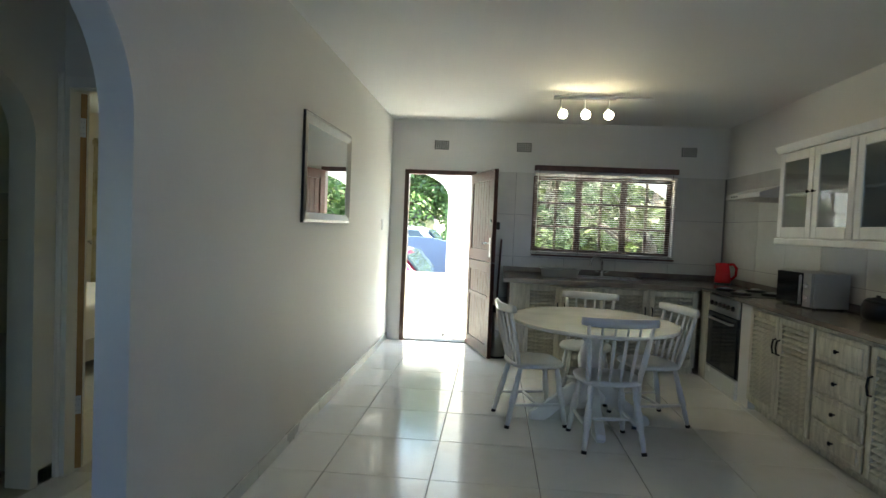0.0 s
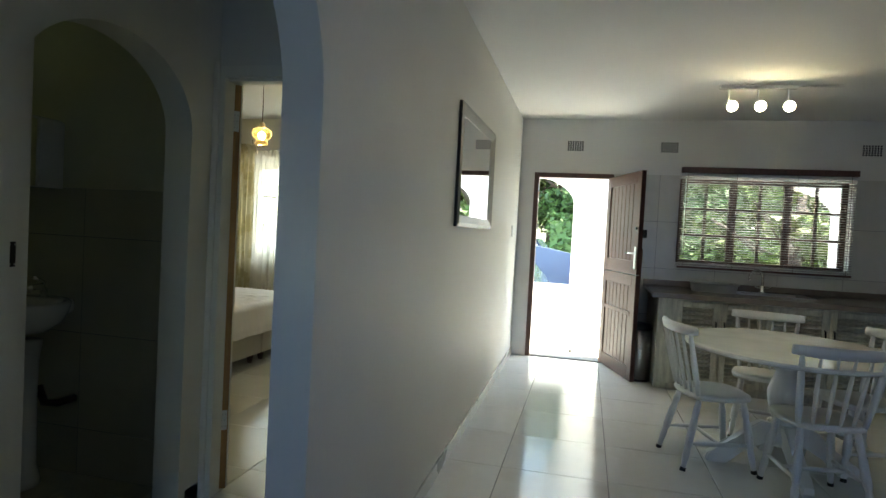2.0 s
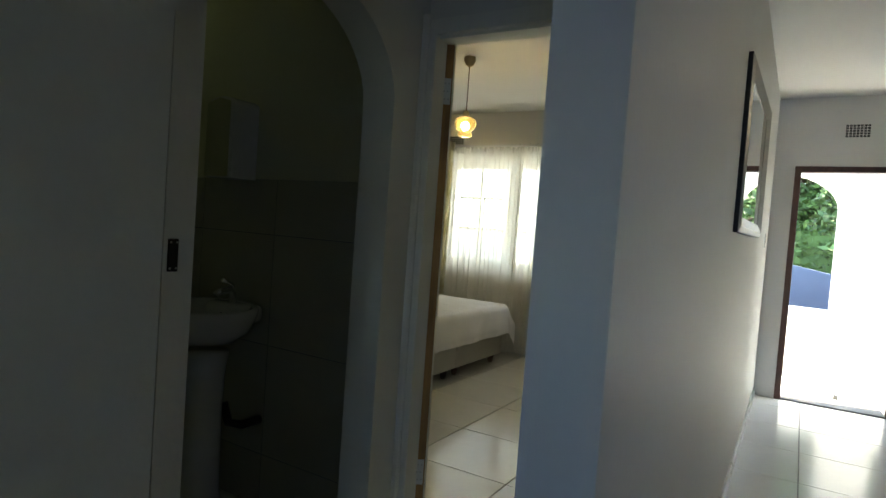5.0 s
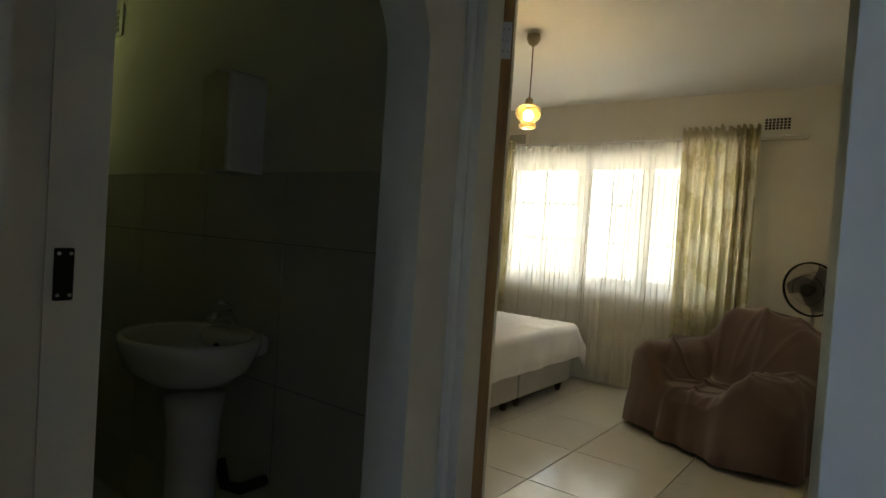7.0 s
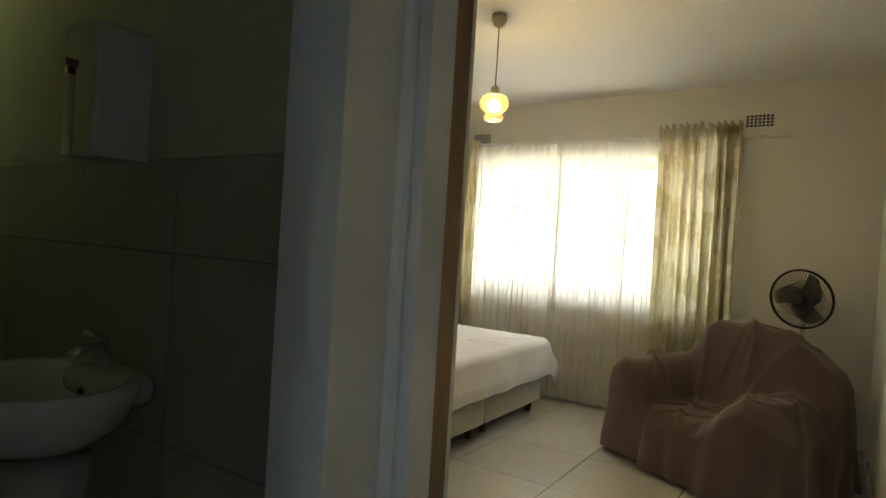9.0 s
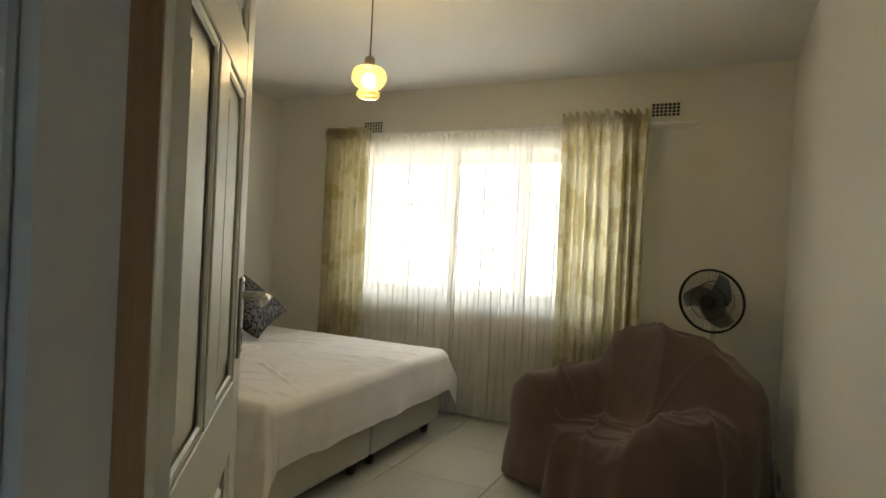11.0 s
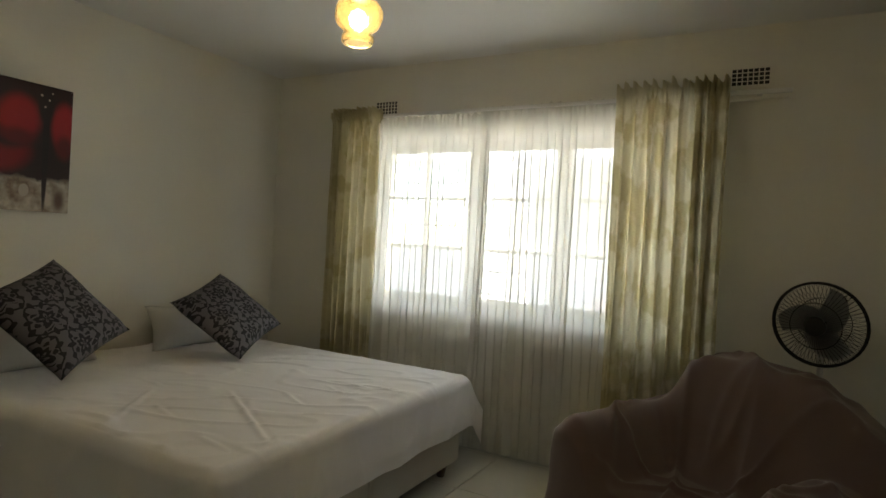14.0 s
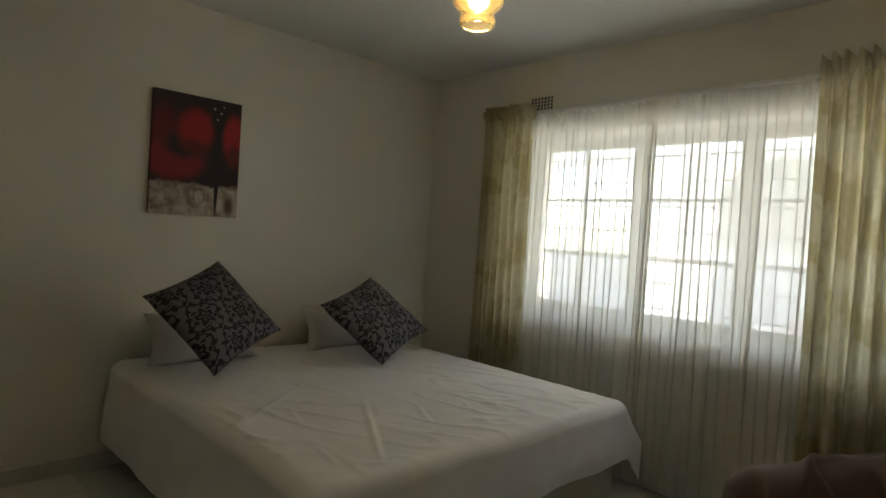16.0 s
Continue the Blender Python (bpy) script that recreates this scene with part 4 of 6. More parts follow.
    part("top_rail", bm, WHITEWOOD, c, "", True)
    return c


first = chair()
first.matrix_world = pose(1.11, 4.05, 0, 0, 0, 6)
copy_thing(first, pose(0.64, 4.43, 0, 0, 0, -76))
copy_thing(first, pose(1.13, 5.12, 0, 0, 0, 166))
copy_thing(first, pose(1.52, 4.60, 0, 0, 0, 106))

# ---- bedroom things ----
SHEET = material("white_bed_sheet", (0.85, 0.83, 0.82), 0.8, vary=0.05, scale=3, fine=220, bump=0.15, dist=0.001)
n_, l_ = SHEET.node_tree.nodes, SHEET.node_tree.links
cre = n_.new("ShaderNodeTexNoise")
cre.noise_type = "RIDGED_MULTIFRACTAL"
cre.inputs["Scale"].default_value, cre.inputs["Detail"].default_value, cre.inputs["Distortion"].default_value = 3.2, 2.0, 0.8
cm = n_.new("ShaderNodeMapping")
cm.inputs["Rotation"].default_value, cm.inputs["Scale"].default_value = (0, 0, 0.6), (1.0, 2.4, 1.0)
cc = n_.new("ShaderNodeTexCoord")
l_.new(cc.outputs["Object"], cm.inputs["Vector"])
l_.new(cm.outputs["Vector"], cre.inputs["Vector"])
cb = n_.new("ShaderNodeBump")
cb.inputs["Strength"].default_value, cb.inputs["Distance"].default_value = 0.35, 0.008
l_.new(cre.outputs["Fac"], cb.inputs["Height"])
l_.new(principled(SHEET).inputs["Normal"].links[0].from_socket, cb.inputs["Normal"])
l_.new(cb.outputs["Normal"], principled(SHEET).inputs["Normal"])
BASEFAB = material("cream_bed_base_fabric", (0.58, 0.55, 0.48), 0.85, vary=0.05, fine=300, bump=0.2, dist=0.001)
FOOTWOOD = material("dark_foot_wood", (0.05, 0.025, 0.018), 0.4, vary=0.2)
THROW = material("brown_fleece_throw", (0.15, 0.102, 0.088), 0.95, vary=0.10, scale=3, fine=260, bump=0.35, dist=0.002, spec=0.15)
principled(THROW).inputs["Sheen Weight"].default_value = 0.3
principled(THROW).inputs["Sheen Roughness"].default_value = 0.5

bed = thing("bed", pose(-5.17, 5.59, 0), "double bed base in two halves with cream cover and dark feet", "bed")
for a, b in ((-0.91, -0.006), (0.006, 0.91)):
    base = part("bed_base", a_box(0.0, a, 0.085, 1.97, b, 0.335, bevel=0.015, seg=2), BASEFAB, bed, "cream fabric bed base")
    for x in (0.12, 1.90):
        for y in (a + 0.09, b - 0.09):
            f = lathe([(0.022, 0.0), (0.034, 0.06), (0.036, 0.086)], 14)
            bmesh.ops.translate(f, vec=(x, y, 0), verts=f.verts)
            part("foot", f, FOOTWOOD, base, "dark turned wooden foot", True)
part("mattress", a_box(0.0, -0.90, 0.337, 1.98, 0.90, 0.575, bevel=0.05, seg=3), BASEFAB, bed)

sheet = thing("bed_sheet", pose(-4.18, 5.59, 0), "creased white sheet spread over the bed, hanging at the sides", "bed sheet")
bm = bmesh.new()
hx, hy, drop, side, n = 0.968, 0.885, 0.32, 0.46, 230
rng = random.Random(44)
creases = [(rng.uniform(-0.5, 0.85), rng.uniform(-0.8, 0.75), rng.uniform(-0.5, 0.5) + (0 if k % 3 else 1.2), rng.uniform(0.06, 0.17), rng.uniform(0.003, 0.0055)) for k in range(20)]
creases += [(0.62, -0.42, -0.55, 0.42, 0.010), (0.70, 0.25, 0.15, 0.30, 0.009), (0.15, -0.60, -0.9, 0.28, 0.006)]


def crease(u, v):
    """The height of the sharp short creases in the sheet."""
    h = 0.0
    for cu, cv, a, half, high in creases:
        p, q = u - cu, v - cv
        along, across = p * math.cos(a) + q * math.sin(a), q * math.cos(a) - p * math.sin(a)
        if abs(along) < half and abs(across) < 0.05:
            h += high * (1 - (along / half) ** 2) * (math.exp(-(across / 0.010) ** 2) - 0.4 * math.exp(-((across - 0.022) / 0.012) ** 2))
    return h


grid = []
for i in range(n + 1):
    row = []
    for j in range(n + 1):
        u, v = (-hx - 0.02) + (2 * hx + 0.02 + drop) * i / n, -(hy + side) + (2 * hy + side + drop) * j / n
        du, dv = max(0, u - hx), max(0, abs(v) - hy)
        d = math.hypot(du, dv)
        cx, cy = min(u, hx), max(-hy, min(hy, v))
        z = 0.592
        w = noise.noise(Vector((u * 1.6, v * 1.6, 3))) * 0.008
        rd = 1 - abs(noise.noise(Vector((u * 2.1 + v * 1.7, v * 5.5 - u * 3.0, 7))))
        w += 0.013 * max(0, rd - 0.86) / 0.14 * (0.5 + 0.5 * noise.noise(Vector((u * 1.3, v * 1.3, 11))))
        rd2 = 1 - abs(noise.noise(Vector((u * 6.0 - v * 2.0, v * 2.0 + u, 17))))
        w += 0.010 * max(0, rd2 - 0.88) / 0.12 * max(0, noise.noise(Vector((u * 1.1, v * 1.1, 21))) + 0.2)
        w += crease(u, v)
        if d > 0:
            ox, oy = du / d, math.copysign(dv / d, v)
            s = (cy if du > dv else cx) * 1.0 + math.atan2(dv, du + 1e-6) * 0.25
            r = 0.06
            if d < r * 1.57:
                a = d / r
                out, down = r * math.sin(a), r * (1 - math.cos(a))
            else:
                out, down = r, r + d - r * 1.57
            fold = min(1, down / 0.22)
            ridge = 1 - abs(noise.noise(Vector((s * 2.6 + down * 1.6, down * 0.7, 5))))
            out += 0.030 * fold * max(0, ridge - 0.6) + 0.008 * fold * math.sin(s * 11 + 3 * noise.noise(Vector((s, 0, 5)))) + (0.02 + 0.055 * math.sin(2 * math.atan2(dv, du)) ** 2 * (1 + 0.25 * math.sin(9 * math.atan2(dv, du)))) * fold * min(1.0, 0.35 + down / 0.3)
            x, y, z = cx + ox * out, cy + oy * out, z - down
            z += 0.012 * noise.noise(Vector((s * 4, 2, 2))) * fold
        else:
            x, y = u, v
        row.append(bm.verts.new((x, y, z + w * (1 if d == 0 else 0.4))))
    grid.append(row)
for i in range(n):
    for j in range(n):
        bm.faces.new((grid[i][j], grid[i + 1][j], grid[i + 1][j + 1], grid[i][j + 1]))
part("cloth", bm, SHEET, sheet, "", True)


def pillow_mesh(w, h, t, n=28, pinch=0.10, seed=0):
    """A stuffed cushion with pointed corners, flat in x and z, thick in y."""
    b = bmesh.new()
    for side in (-1, 1):
        g = []
        for i in range(n + 1):
            row = []
            for j in range(n + 1):
                u, v = -1 + 2 * i / n, -1 + 2 * j / n
                x = w / 2 * u * (1 - pinch * (1 - v * v))
                z = h / 2 * v * (1 - pinch * (1 - u * u))
                th = t / 2 * ((1 - u ** 4) * (1 - v ** 4)) ** 0.6
                th *= 1 + 0.16 * noise.noise(Vector((u * 1.7 + seed, v * 1.7, side)))
                row.append(b.verts.new((x, side * th, z)))
            g.append(row)
        for i in range(n):
            for j in range(n):
                b.faces.new((g[i][j], g[i + 1][j], g[i + 1][j + 1], g[i][j + 1]))
    bmesh.ops.remove_doubles(b, verts=b.verts, dist=0.0005)
    return index(b)


# cushion cloth: dark scrolls on grey
DAMASK = material("grey_damask_cloth", (0.125, 0.112, 0.125), 0.6, vary=0.06, scale=4, fine=260, bump=0.2, dist=0.001)
n_, l_ = DAMASK.node_tree.nodes, DAMASK.node_tree.links


def calc(op, a, b=0.0):
    """One step of sums in the cushion's cloth."""
    q = n_.new("ShaderNodeMath")
    q.operation = op
    for k, v in enumerate((a, b)):
        if isinstance(v, (int, float)):
            q.inputs[k].default_value = v
        else:
            l_.new(v, q.inputs[k])
    return q.outputs[0]


co = n_.new("ShaderNodeTexCoord")
sep = n_.new("ShaderNodeSeparateXYZ")
warp = n_.new("ShaderNodeTexNoise")
warp.inputs["Scale"].default_value, warp.inputs["Detail"].default_value = 14, 1
l_.new(co.outputs["Object"], sep.inputs[0])
l_.new(co.outputs["Object"], warp.inputs["Vector"])
wob = calc("MULTIPLY", calc("SUBTRACT", warp.outputs["Fac"], 0.5), 0.20)
p_ = calc("ADD", calc("MULTIPLY", calc("ADD", sep.outputs["X"], sep.outputs["Z"]), 4.0), wob)
q_ = calc("SUBTRACT", calc("MULTIPLY", calc("SUBTRACT", sep.outputs["Z"], sep.outputs["X"]), 4.0), wob)
row = calc("FLOOR", q_)
u_ = calc("SUBTRACT", calc("FRACT", calc("ADD", p_, calc("MULTIPLY", row, 0.5))), 0.5)
v_ = calc("SUBTRACT", calc("FRACT", q_), 0.5)
r_ = calc("SQRT", calc("ADD", calc("MULTIPLY", u_, u_), calc("MULTIPLY", v_, v_)))
th = calc("ARCTAN2", u_, v_)
petal = calc("LESS_THAN", r_, calc("ADD", 0.30, calc("MULTIPLY", 0.07, calc("COSINE", calc("MULTIPLY", th, 7)))))
vein = calc("LESS_THAN", calc("SINE", calc("ADD", calc("MULTIPLY", r_, 30), calc("MULTIPLY", calc("SINE", calc("MULTIPLY", th, 5)), 2.0))), 0.55)
leaf_ = calc("LESS_THAN", calc("ABSOLUTE", calc("SUBTRACT", r_, calc("ADD", 0.46, calc("MULTIPLY", 0.05, calc("SINE", calc("MULTIPLY", th, 4)))))), calc("ADD", 0.025, calc("MULTIPLY", 0.085, calc("MAXIMUM", 0.0, calc("SINE", calc("MULTIPLY", th, 11))))))
thr = calc("MAXIMUM", calc("MULTIPLY", petal, vein), leaf_)
mixc = n_.new("ShaderNodeMix")
mixc.data_type = "RGBA"
b_ = principled(DAMASK)
l_.new(b_.inputs["Base Color"].links[0].from_socket, mixc.inputs["A"])
mixc.inputs["B"].default_value = (0.008, 0.007, 0.009, 1)
l_.new(thr, mixc.inputs["Factor"])
l_.new(mixc.outputs["Result"], b_.inputs["Base Color"])

PILLOWCASE = material("white_pillow_case", (0.62, 0.60, 0.57), 0.85, vary=0.05, fine=200, bump=0.15)
for k, (y, s) in enumerate(((5.07, 1), (6.03, 2))):
    pl = thing("pillow", pose(-5.0, y, 0.72, -4, 0, 90 + 4), "white bed pillow propped against the wall", "pillow", "pillows")
    pl.rotation_euler = Euler((radians(-17), 0, radians(90)))
    part("case", pillow_mesh(0.64, 0.30, 0.19, pinch=0.13, seed=s), PILLOWCASE, pl, "", True)


def cushion(m, seed):
    c = thing("cushion", m, "grey cushion with black damask scrolls standing on its corner", "cushion", "cushions on the bed")
    part("cover", pillow_mesh(0.515, 0.515, 0.15, pinch=0.07, seed=seed), DAMASK, c, "", True)
    return c


for k, (c, e1, e2) in enumerate((((-4.637, 4.975, 0.905), (-0.653, 0.27, 0.708), (0.109, 0.958, -0.265)), ((-4.54, 5.93, 0.85), (-0.69, 0.36, 0.62), (0.28, 0.935, -0.21)))):
    a, b = Vector(e1).normalized(), Vector(e2)
    b = (b - a * a.dot(b)).normalized()
    x, z = (a + b).normalized(), (a - b).normalized()
    y = z.cross(x)
    cushion(Matrix(((x.x, y.x, z.x, c[0]), (x.y, y.y, z.y, c[1]), (x.z, y.z, z.z, c[2]), (0, 0, 0, 1))), 5 + k)

# canvas with red flowers
CANVAS = bpy.data.materials.new("painted_canvas")
CANVAS.use_nodes = True
n_, l_ = CANVAS.node_tree.nodes, CANVAS.node_tree.links
co = n_.new("ShaderNodeTexCoord")


def blob(u, v, ru, rv, soft=0.55):
    mp = n_.new("ShaderNodeMapping")
    mp.inputs["Location"].default_value = (0, -u / ru, -v / rv)
    mp.inputs["Scale"].default_value = (0, 1 / ru, 1 / rv)
    l_.new(co.outputs["Object"], mp.inputs["Vector"])
    ln = n_.new("ShaderNodeVectorMath")
    ln.operation = "LENGTH"
    l_.new(mp.outputs["Vector"], ln.inputs[0])
    r = n_.new("ShaderNodeMapRange")
    r.interpolation_type = "SMOOTHSTEP"
    r.inputs["From Min"].default_value, r.inputs["From Max"].default_value = 1.0, soft
    l_.new(ln.outputs["Value"], r.inputs["Value"])
    return r.outputs["Result"]


def over(base, colour, fac):
    m = n_.new("ShaderNodeMix")
    m.data_type = "RGBA"
    l_.new(base, m.inputs["A"])
    m.inputs["B"].default_value = (*colour, 1)
    l_.new(fac, m.inputs["Factor"])
    return m.outputs["Result"]


ground_noise = n_.new("ShaderNodeTexNoise")
ground_noise.inputs["Scale"].default_value, ground_noise.inputs["Detail"].default_value = 14, 5
l_.new(co.outputs["Object"], ground_noise.inputs["Vector"])
cr = n_.new("ShaderNodeValToRGB")
cr.color_ramp.elements[0].color, cr.color_ramp.elements[1].color = (0.20, 0.14, 0.105, 1), (0.55, 0.49, 0.41, 1)
cr.color_ramp.elements[0].position, cr.color_ramp.elements[1].position = 0.36, 0.62
l_.new(ground_noise.outputs["Fac"], cr.inputs["Fac"])
sep = n_.new("ShaderNodeSeparateXYZ")
l_.new(co.outputs["Object"], sep.inputs[0])
wob = n_.new("ShaderNodeMath")
wob.operation = "MULTIPLY_ADD"
wob.inputs[1].default_value = 0.09
l_.new(ground_noise.outputs["Fac"], wob.inputs[0])
l_.new(sep.outputs["Z"], wob.inputs[2])
up = n_.new("ShaderNodeMapRange")
up.inputs["From Min"].default_value, up.inputs["From Max"].default_value = -0.135, -0.11
l_.new(wob.outputs[0], up.inputs["Value"])
col = over(cr.outputs["Color"], (0.022, 0.004, 0.006), up.outputs["Result"])
RED, DEEP, INK = (0.36, 0.006, 0.012), (0.13, 0.003, 0.007), (0.012, 0.003, 0.005)
for u, v, ru, rv, c, soft in (
        (-0.20, 0.13, 0.11, 0.20, DEEP, 0.3), (-0.13, -0.03, 0.22, 0.15, (0.24, 0.005, 0.01), 0.55), (-0.07, 0.055, 0.17, 0.10, INK, 0.4),
        (-0.015, 0.15, 0.135, 0.155, RED, 0.5), (-0.02, 0.05, 0.13, 0.07, DEEP, 0.2),
        (0.215, 0.13, 0.085, 0.17, RED, 0.55), (0.22, 0.02, 0.07, 0.10, DEEP, 0.3),
        (0.115, 0.24, 0.05, 0.13, INK, 0.5), (0.12, 0.0, 0.018, 0.40, INK, 0.7),
        (0.09, 0.29, 0.008, 0.008, (0.5, 0.4, 0.35), 0.7), (0.13, 0.27, 0.007, 0.007, (0.5, 0.4, 0.35), 0.7), (0.11, 0.23, 0.007, 0.007, (0.4, 0.3, 0.28), 0.7), (0.145, 0.31, 0.006, 0.006, (0.4, 0.3, 0.28), 0.7),
        (0.02, -0.235, 0.028, 0.038, (0.48, 0.43, 0.38), 0.8), (0.20, -0.28, 0.05, 0.10, (0.12, 0.07, 0.05), 0.2)):
    col = over(col, c, blob(u, v, ru, rv, soft))
b_ = n_["Principled BSDF"]
b_.inputs["Roughness"].default_value = 0.5
l_.new(col, b_.inputs["Base Color"])
pic = thing("canvas_painting", pose(BX0, 5.05, 1.752), "unframed canvas of red tulips on black", "painting")
part("canvas", a_box(0.0, -0.255, -0.347, 0.03, 0.255, 0.347, bevel=0.002), CANVAS, pic)

# pendant lamp
AMBER = bpy.data.materials.new("amber_glass")
AMBER.use_nodes = True
n_, l_ = AMBER.node_tree.nodes, AMBER.node_tree.links
b_ = n_["Principled BSDF"]
b_.inputs["Base Color"].default_value = (1.0, 0.88, 0.62, 1)
b_.inputs["Transmission Weight"].default_value, b_.inputs["Roughness"].default_value, b_.inputs["IOR"].default_value = 0.97, 0.1, 1.2
ns = n_.new("ShaderNodeTexNoise")
ns.inputs["Scale"].default_value = 26
bp = n_.new("ShaderNodeBump")
bp.inputs["Strength"].default_value, bp.inputs["Distance"].default_value = 0.6, 0.004
l_.new(ns.outputs["Fac"], bp.inputs["Height"])
l_.new(bp.outputs["Normal"], b_.inputs["Normal"])
FILAMENT = bpy.data.materials.new("lit_pendant_bulb")
FILAMENT.use_nodes = True
principled(FILAMENT).inputs["Emission Color"].default_value = (1, 0.78, 0.45, 1)
principled(FILAMENT).inputs["Emission Strength"].default_value = 18
CREAMPLASTIC = material("cream_plastic", (0.45, 0.38, 0.25), 0.4, vary=0.08)
lamp = thing("pendant_lamp", pose(-2.935, 4.985, BTOP), "lit amber glass pendant lamp on a thin cord", "pendant lamp")
part("ceiling_rose", lathe([(0.042, -0.002), (0.045, -0.03), (0.03, -0.062), (0.012, -0.075)], 20), CREAMPLASTIC, lamp, "cream ceiling rose", True)
part("cord", tube([(0, 0, -0.07), (0.001, 0, -0.25), (0, 0, -0.41)], 0.0035, 8), DARKWOOD, lamp, "thin brown cord")
part("lamp_holder", lathe([(0.012, -0.405), (0.024, -0.415), (0.027, -0.445), (0.034, -0.452)], 16), CREAMPLASTIC, lamp, "brown lamp holder", True)
prof = [(0.026, -0.452), (0.052, -0.456), (0.071, -0.468), (0.081, -0.490), (0.081, -0.514), (0.072, -0.537), (0.055, -0.553), (0.044, -0.560), (0.043, -0.566), (0.053, -0.573), (0.055, -0.592), (0.047, -0.602)]
sp = lathe(prof, 48, close=False)
for v in sp.verts:
    v.co.x, v.co.y = (c * (1 + 0.025 * math.cos(12 * math.atan2(v.co.y, v.co.x))) for c in (v.co.x, v.co.y))
shade = part("shade", sp, AMBER, lamp, "moulded amber glass shade", True)
shade.modifiers.new("thick", "SOLIDIFY").thickness = 0.003
shade.visible_shadow = False
bl = bmesh.new()
bmesh.ops.create_uvsphere(bl, u_segments=16, v_segments=12, radius=0.03)
bmesh.ops.translate(bl, vec=(0, 0, -0.52), verts=bl.verts)
part("bulb", bl, FILAMENT, lamp, "glowing warm bulb", True)


# curtains
def cloth_material(name, base, spots, clear, trans):
    m = material(name, base, 0.85, vary=0.06, scale=5, fine=240, bump=0.15, dist=0.001, bands=(spots, 0.47, 0.56) if spots else None, spec=0.1)
    n, l = m.node_tree.nodes, m.node_tree.links
    b = principled(m)
    tr = n.new("ShaderNodeBsdfTranslucent")
    l.new(b.inputs["Base Color"].links[0].from_socket, tr.inputs["Color"])
    mx = n.new("ShaderNodeMixShader")
    mx.inputs["Fac"].default_value = trans
    l.new(b.outputs["BSDF"], mx.inputs[1])
    l.new(tr.outputs["BSDF"], mx.inputs[2])
    last = mx
    if clear:
        tp = n.new("ShaderNodeBsdfTransparent")
        m2 = n.new("ShaderNodeMixShader")
        m2.inputs["Fac"].default_value = clear
        l.new(mx.outputs["Shader"], m2.inputs[1])
        l.new(tp.outputs["BSDF"], m2.inputs[2])
        last = m2
    l.new(last.outputs["Shader"], n["Material Output"].inputs["Surface"])
    return m


DRAPE = cloth_material("olive_cream_drape", (0.62, 0.57, 0.40), (0.47, 0.41, 0.24), 0.0, 0.42)
NET = cloth_material("white_net", (0.82, 0.80, 0.72), None, 0.28, 0.36)


def hanging(name, x0, x1, z0, z1, y, mat, folds, amp, label, seed, head=0.05, sag=0.0, group="curtains", lap=0.0):
    c = thing(name, pose(0, 0, 0), label, "curtain", group)
    bm = bmesh.new()
    nx, nz = max(60, int(folds * 12)), 44
    rows = []
    for j in range(nz + 1):
        f = j / nz
        z = z1 - (z1 - z0) * f
        row = []
        for i in range(nx + 1):
            u = i / nx
            ph = folds * 2 * math.pi * (u + 0.025 * noise.noise(Vector((u * 5, seed, 0)))) + 0.7 * noise.noise(Vector((u * 7, f * 1.2, seed)))
            a = amp * (0.55 + 0.45 * min(1, f * 5)) * (0.75 + 0.5 * noise.noise(Vector((u * 6, seed, f * 1.5))))
            fine = 0.35 * amp * math.sin(ph * 2.3 + seed) * (0.4 + 0.6 * f)
            yy = y + a * math.sin(ph) + fine
            if f < 0.045:
                yy = y + amp * 0.85 * math.sin(ph * 3) * (1 if f < 0.03 else 0.25)
            xx = x0 + (x1 - x0) * u + 0.012 * math.sin(ph * 0.5 + f * 3) * f + lap * math.sin(2 * ph) * min(1, 0.3 + f * 4)
            zz = z + (0.016 * math.sin(ph * 1.5 + seed) + 0.024 * noise.noise(Vector((u * 11, seed, 1))) if j == 0 else 0) - sag * (1 - (2 * u - 1) ** 2) * max(0, 1 - f * 6)
            row.append(bm.verts.new((xx, yy, zz)))
        rows.append(row)
    for a, b in zip(rows, rows[1:]):
        for i in range(nx):
            bm.faces.new((a[i], a[i + 1], b[i + 1], b[i]))
    part("cloth", bm, mat, c, "", True)
    return c


hanging("curtain", -4.53, -4.11, 0.03, 2.275, 6.79, DRAPE, 6.5, 0.06, "olive and cream patterned curtain drawn aside", 2)
hanging("curtain", -2.47, -1.885, 0.03, 2.305, 6.78, DRAPE, 7.5, 0.05, "olive and cream patterned curtain drawn aside", 8)
hanging("net_curtain", -4.16, -3.28, 0.035, 2.235, 6.862, NET, 9, 0.015, "sheer white net curtain over the bedroom window", 4, group="net curtains", sag=0.015, lap=0.016)
hanging("net_curtain", -3.34, -2.40, 0.035, 2.25, 6.872, NET, 10, 0.015, "sheer white net curtain over the bedroom window", 13, group="net curtains", lap=0.0155)
rod = thing("curtain_rail", pose(0, 0, 0), "white curtain rail fixed above the bedroom window", "curtain rail")
part("rail", a_box(-4.60, 6.845, 2.225, -1.60, 6.86, 2.25, bevel=0.003), WHITEENAMEL, rod)
part("batten", a_box(-4.60, 6.905, 2.215, -1.58, 6.949, 2.25, bevel=0.003), BEDPAINT, rod, "white wooden batten")
for x in (-4.5, -3.0, -1.75):
    part("bracket", a_box(x - 0.012, 6.858, 2.228, x + 0.012, 6.906, 2.248), WHITEENAMEL, rod)

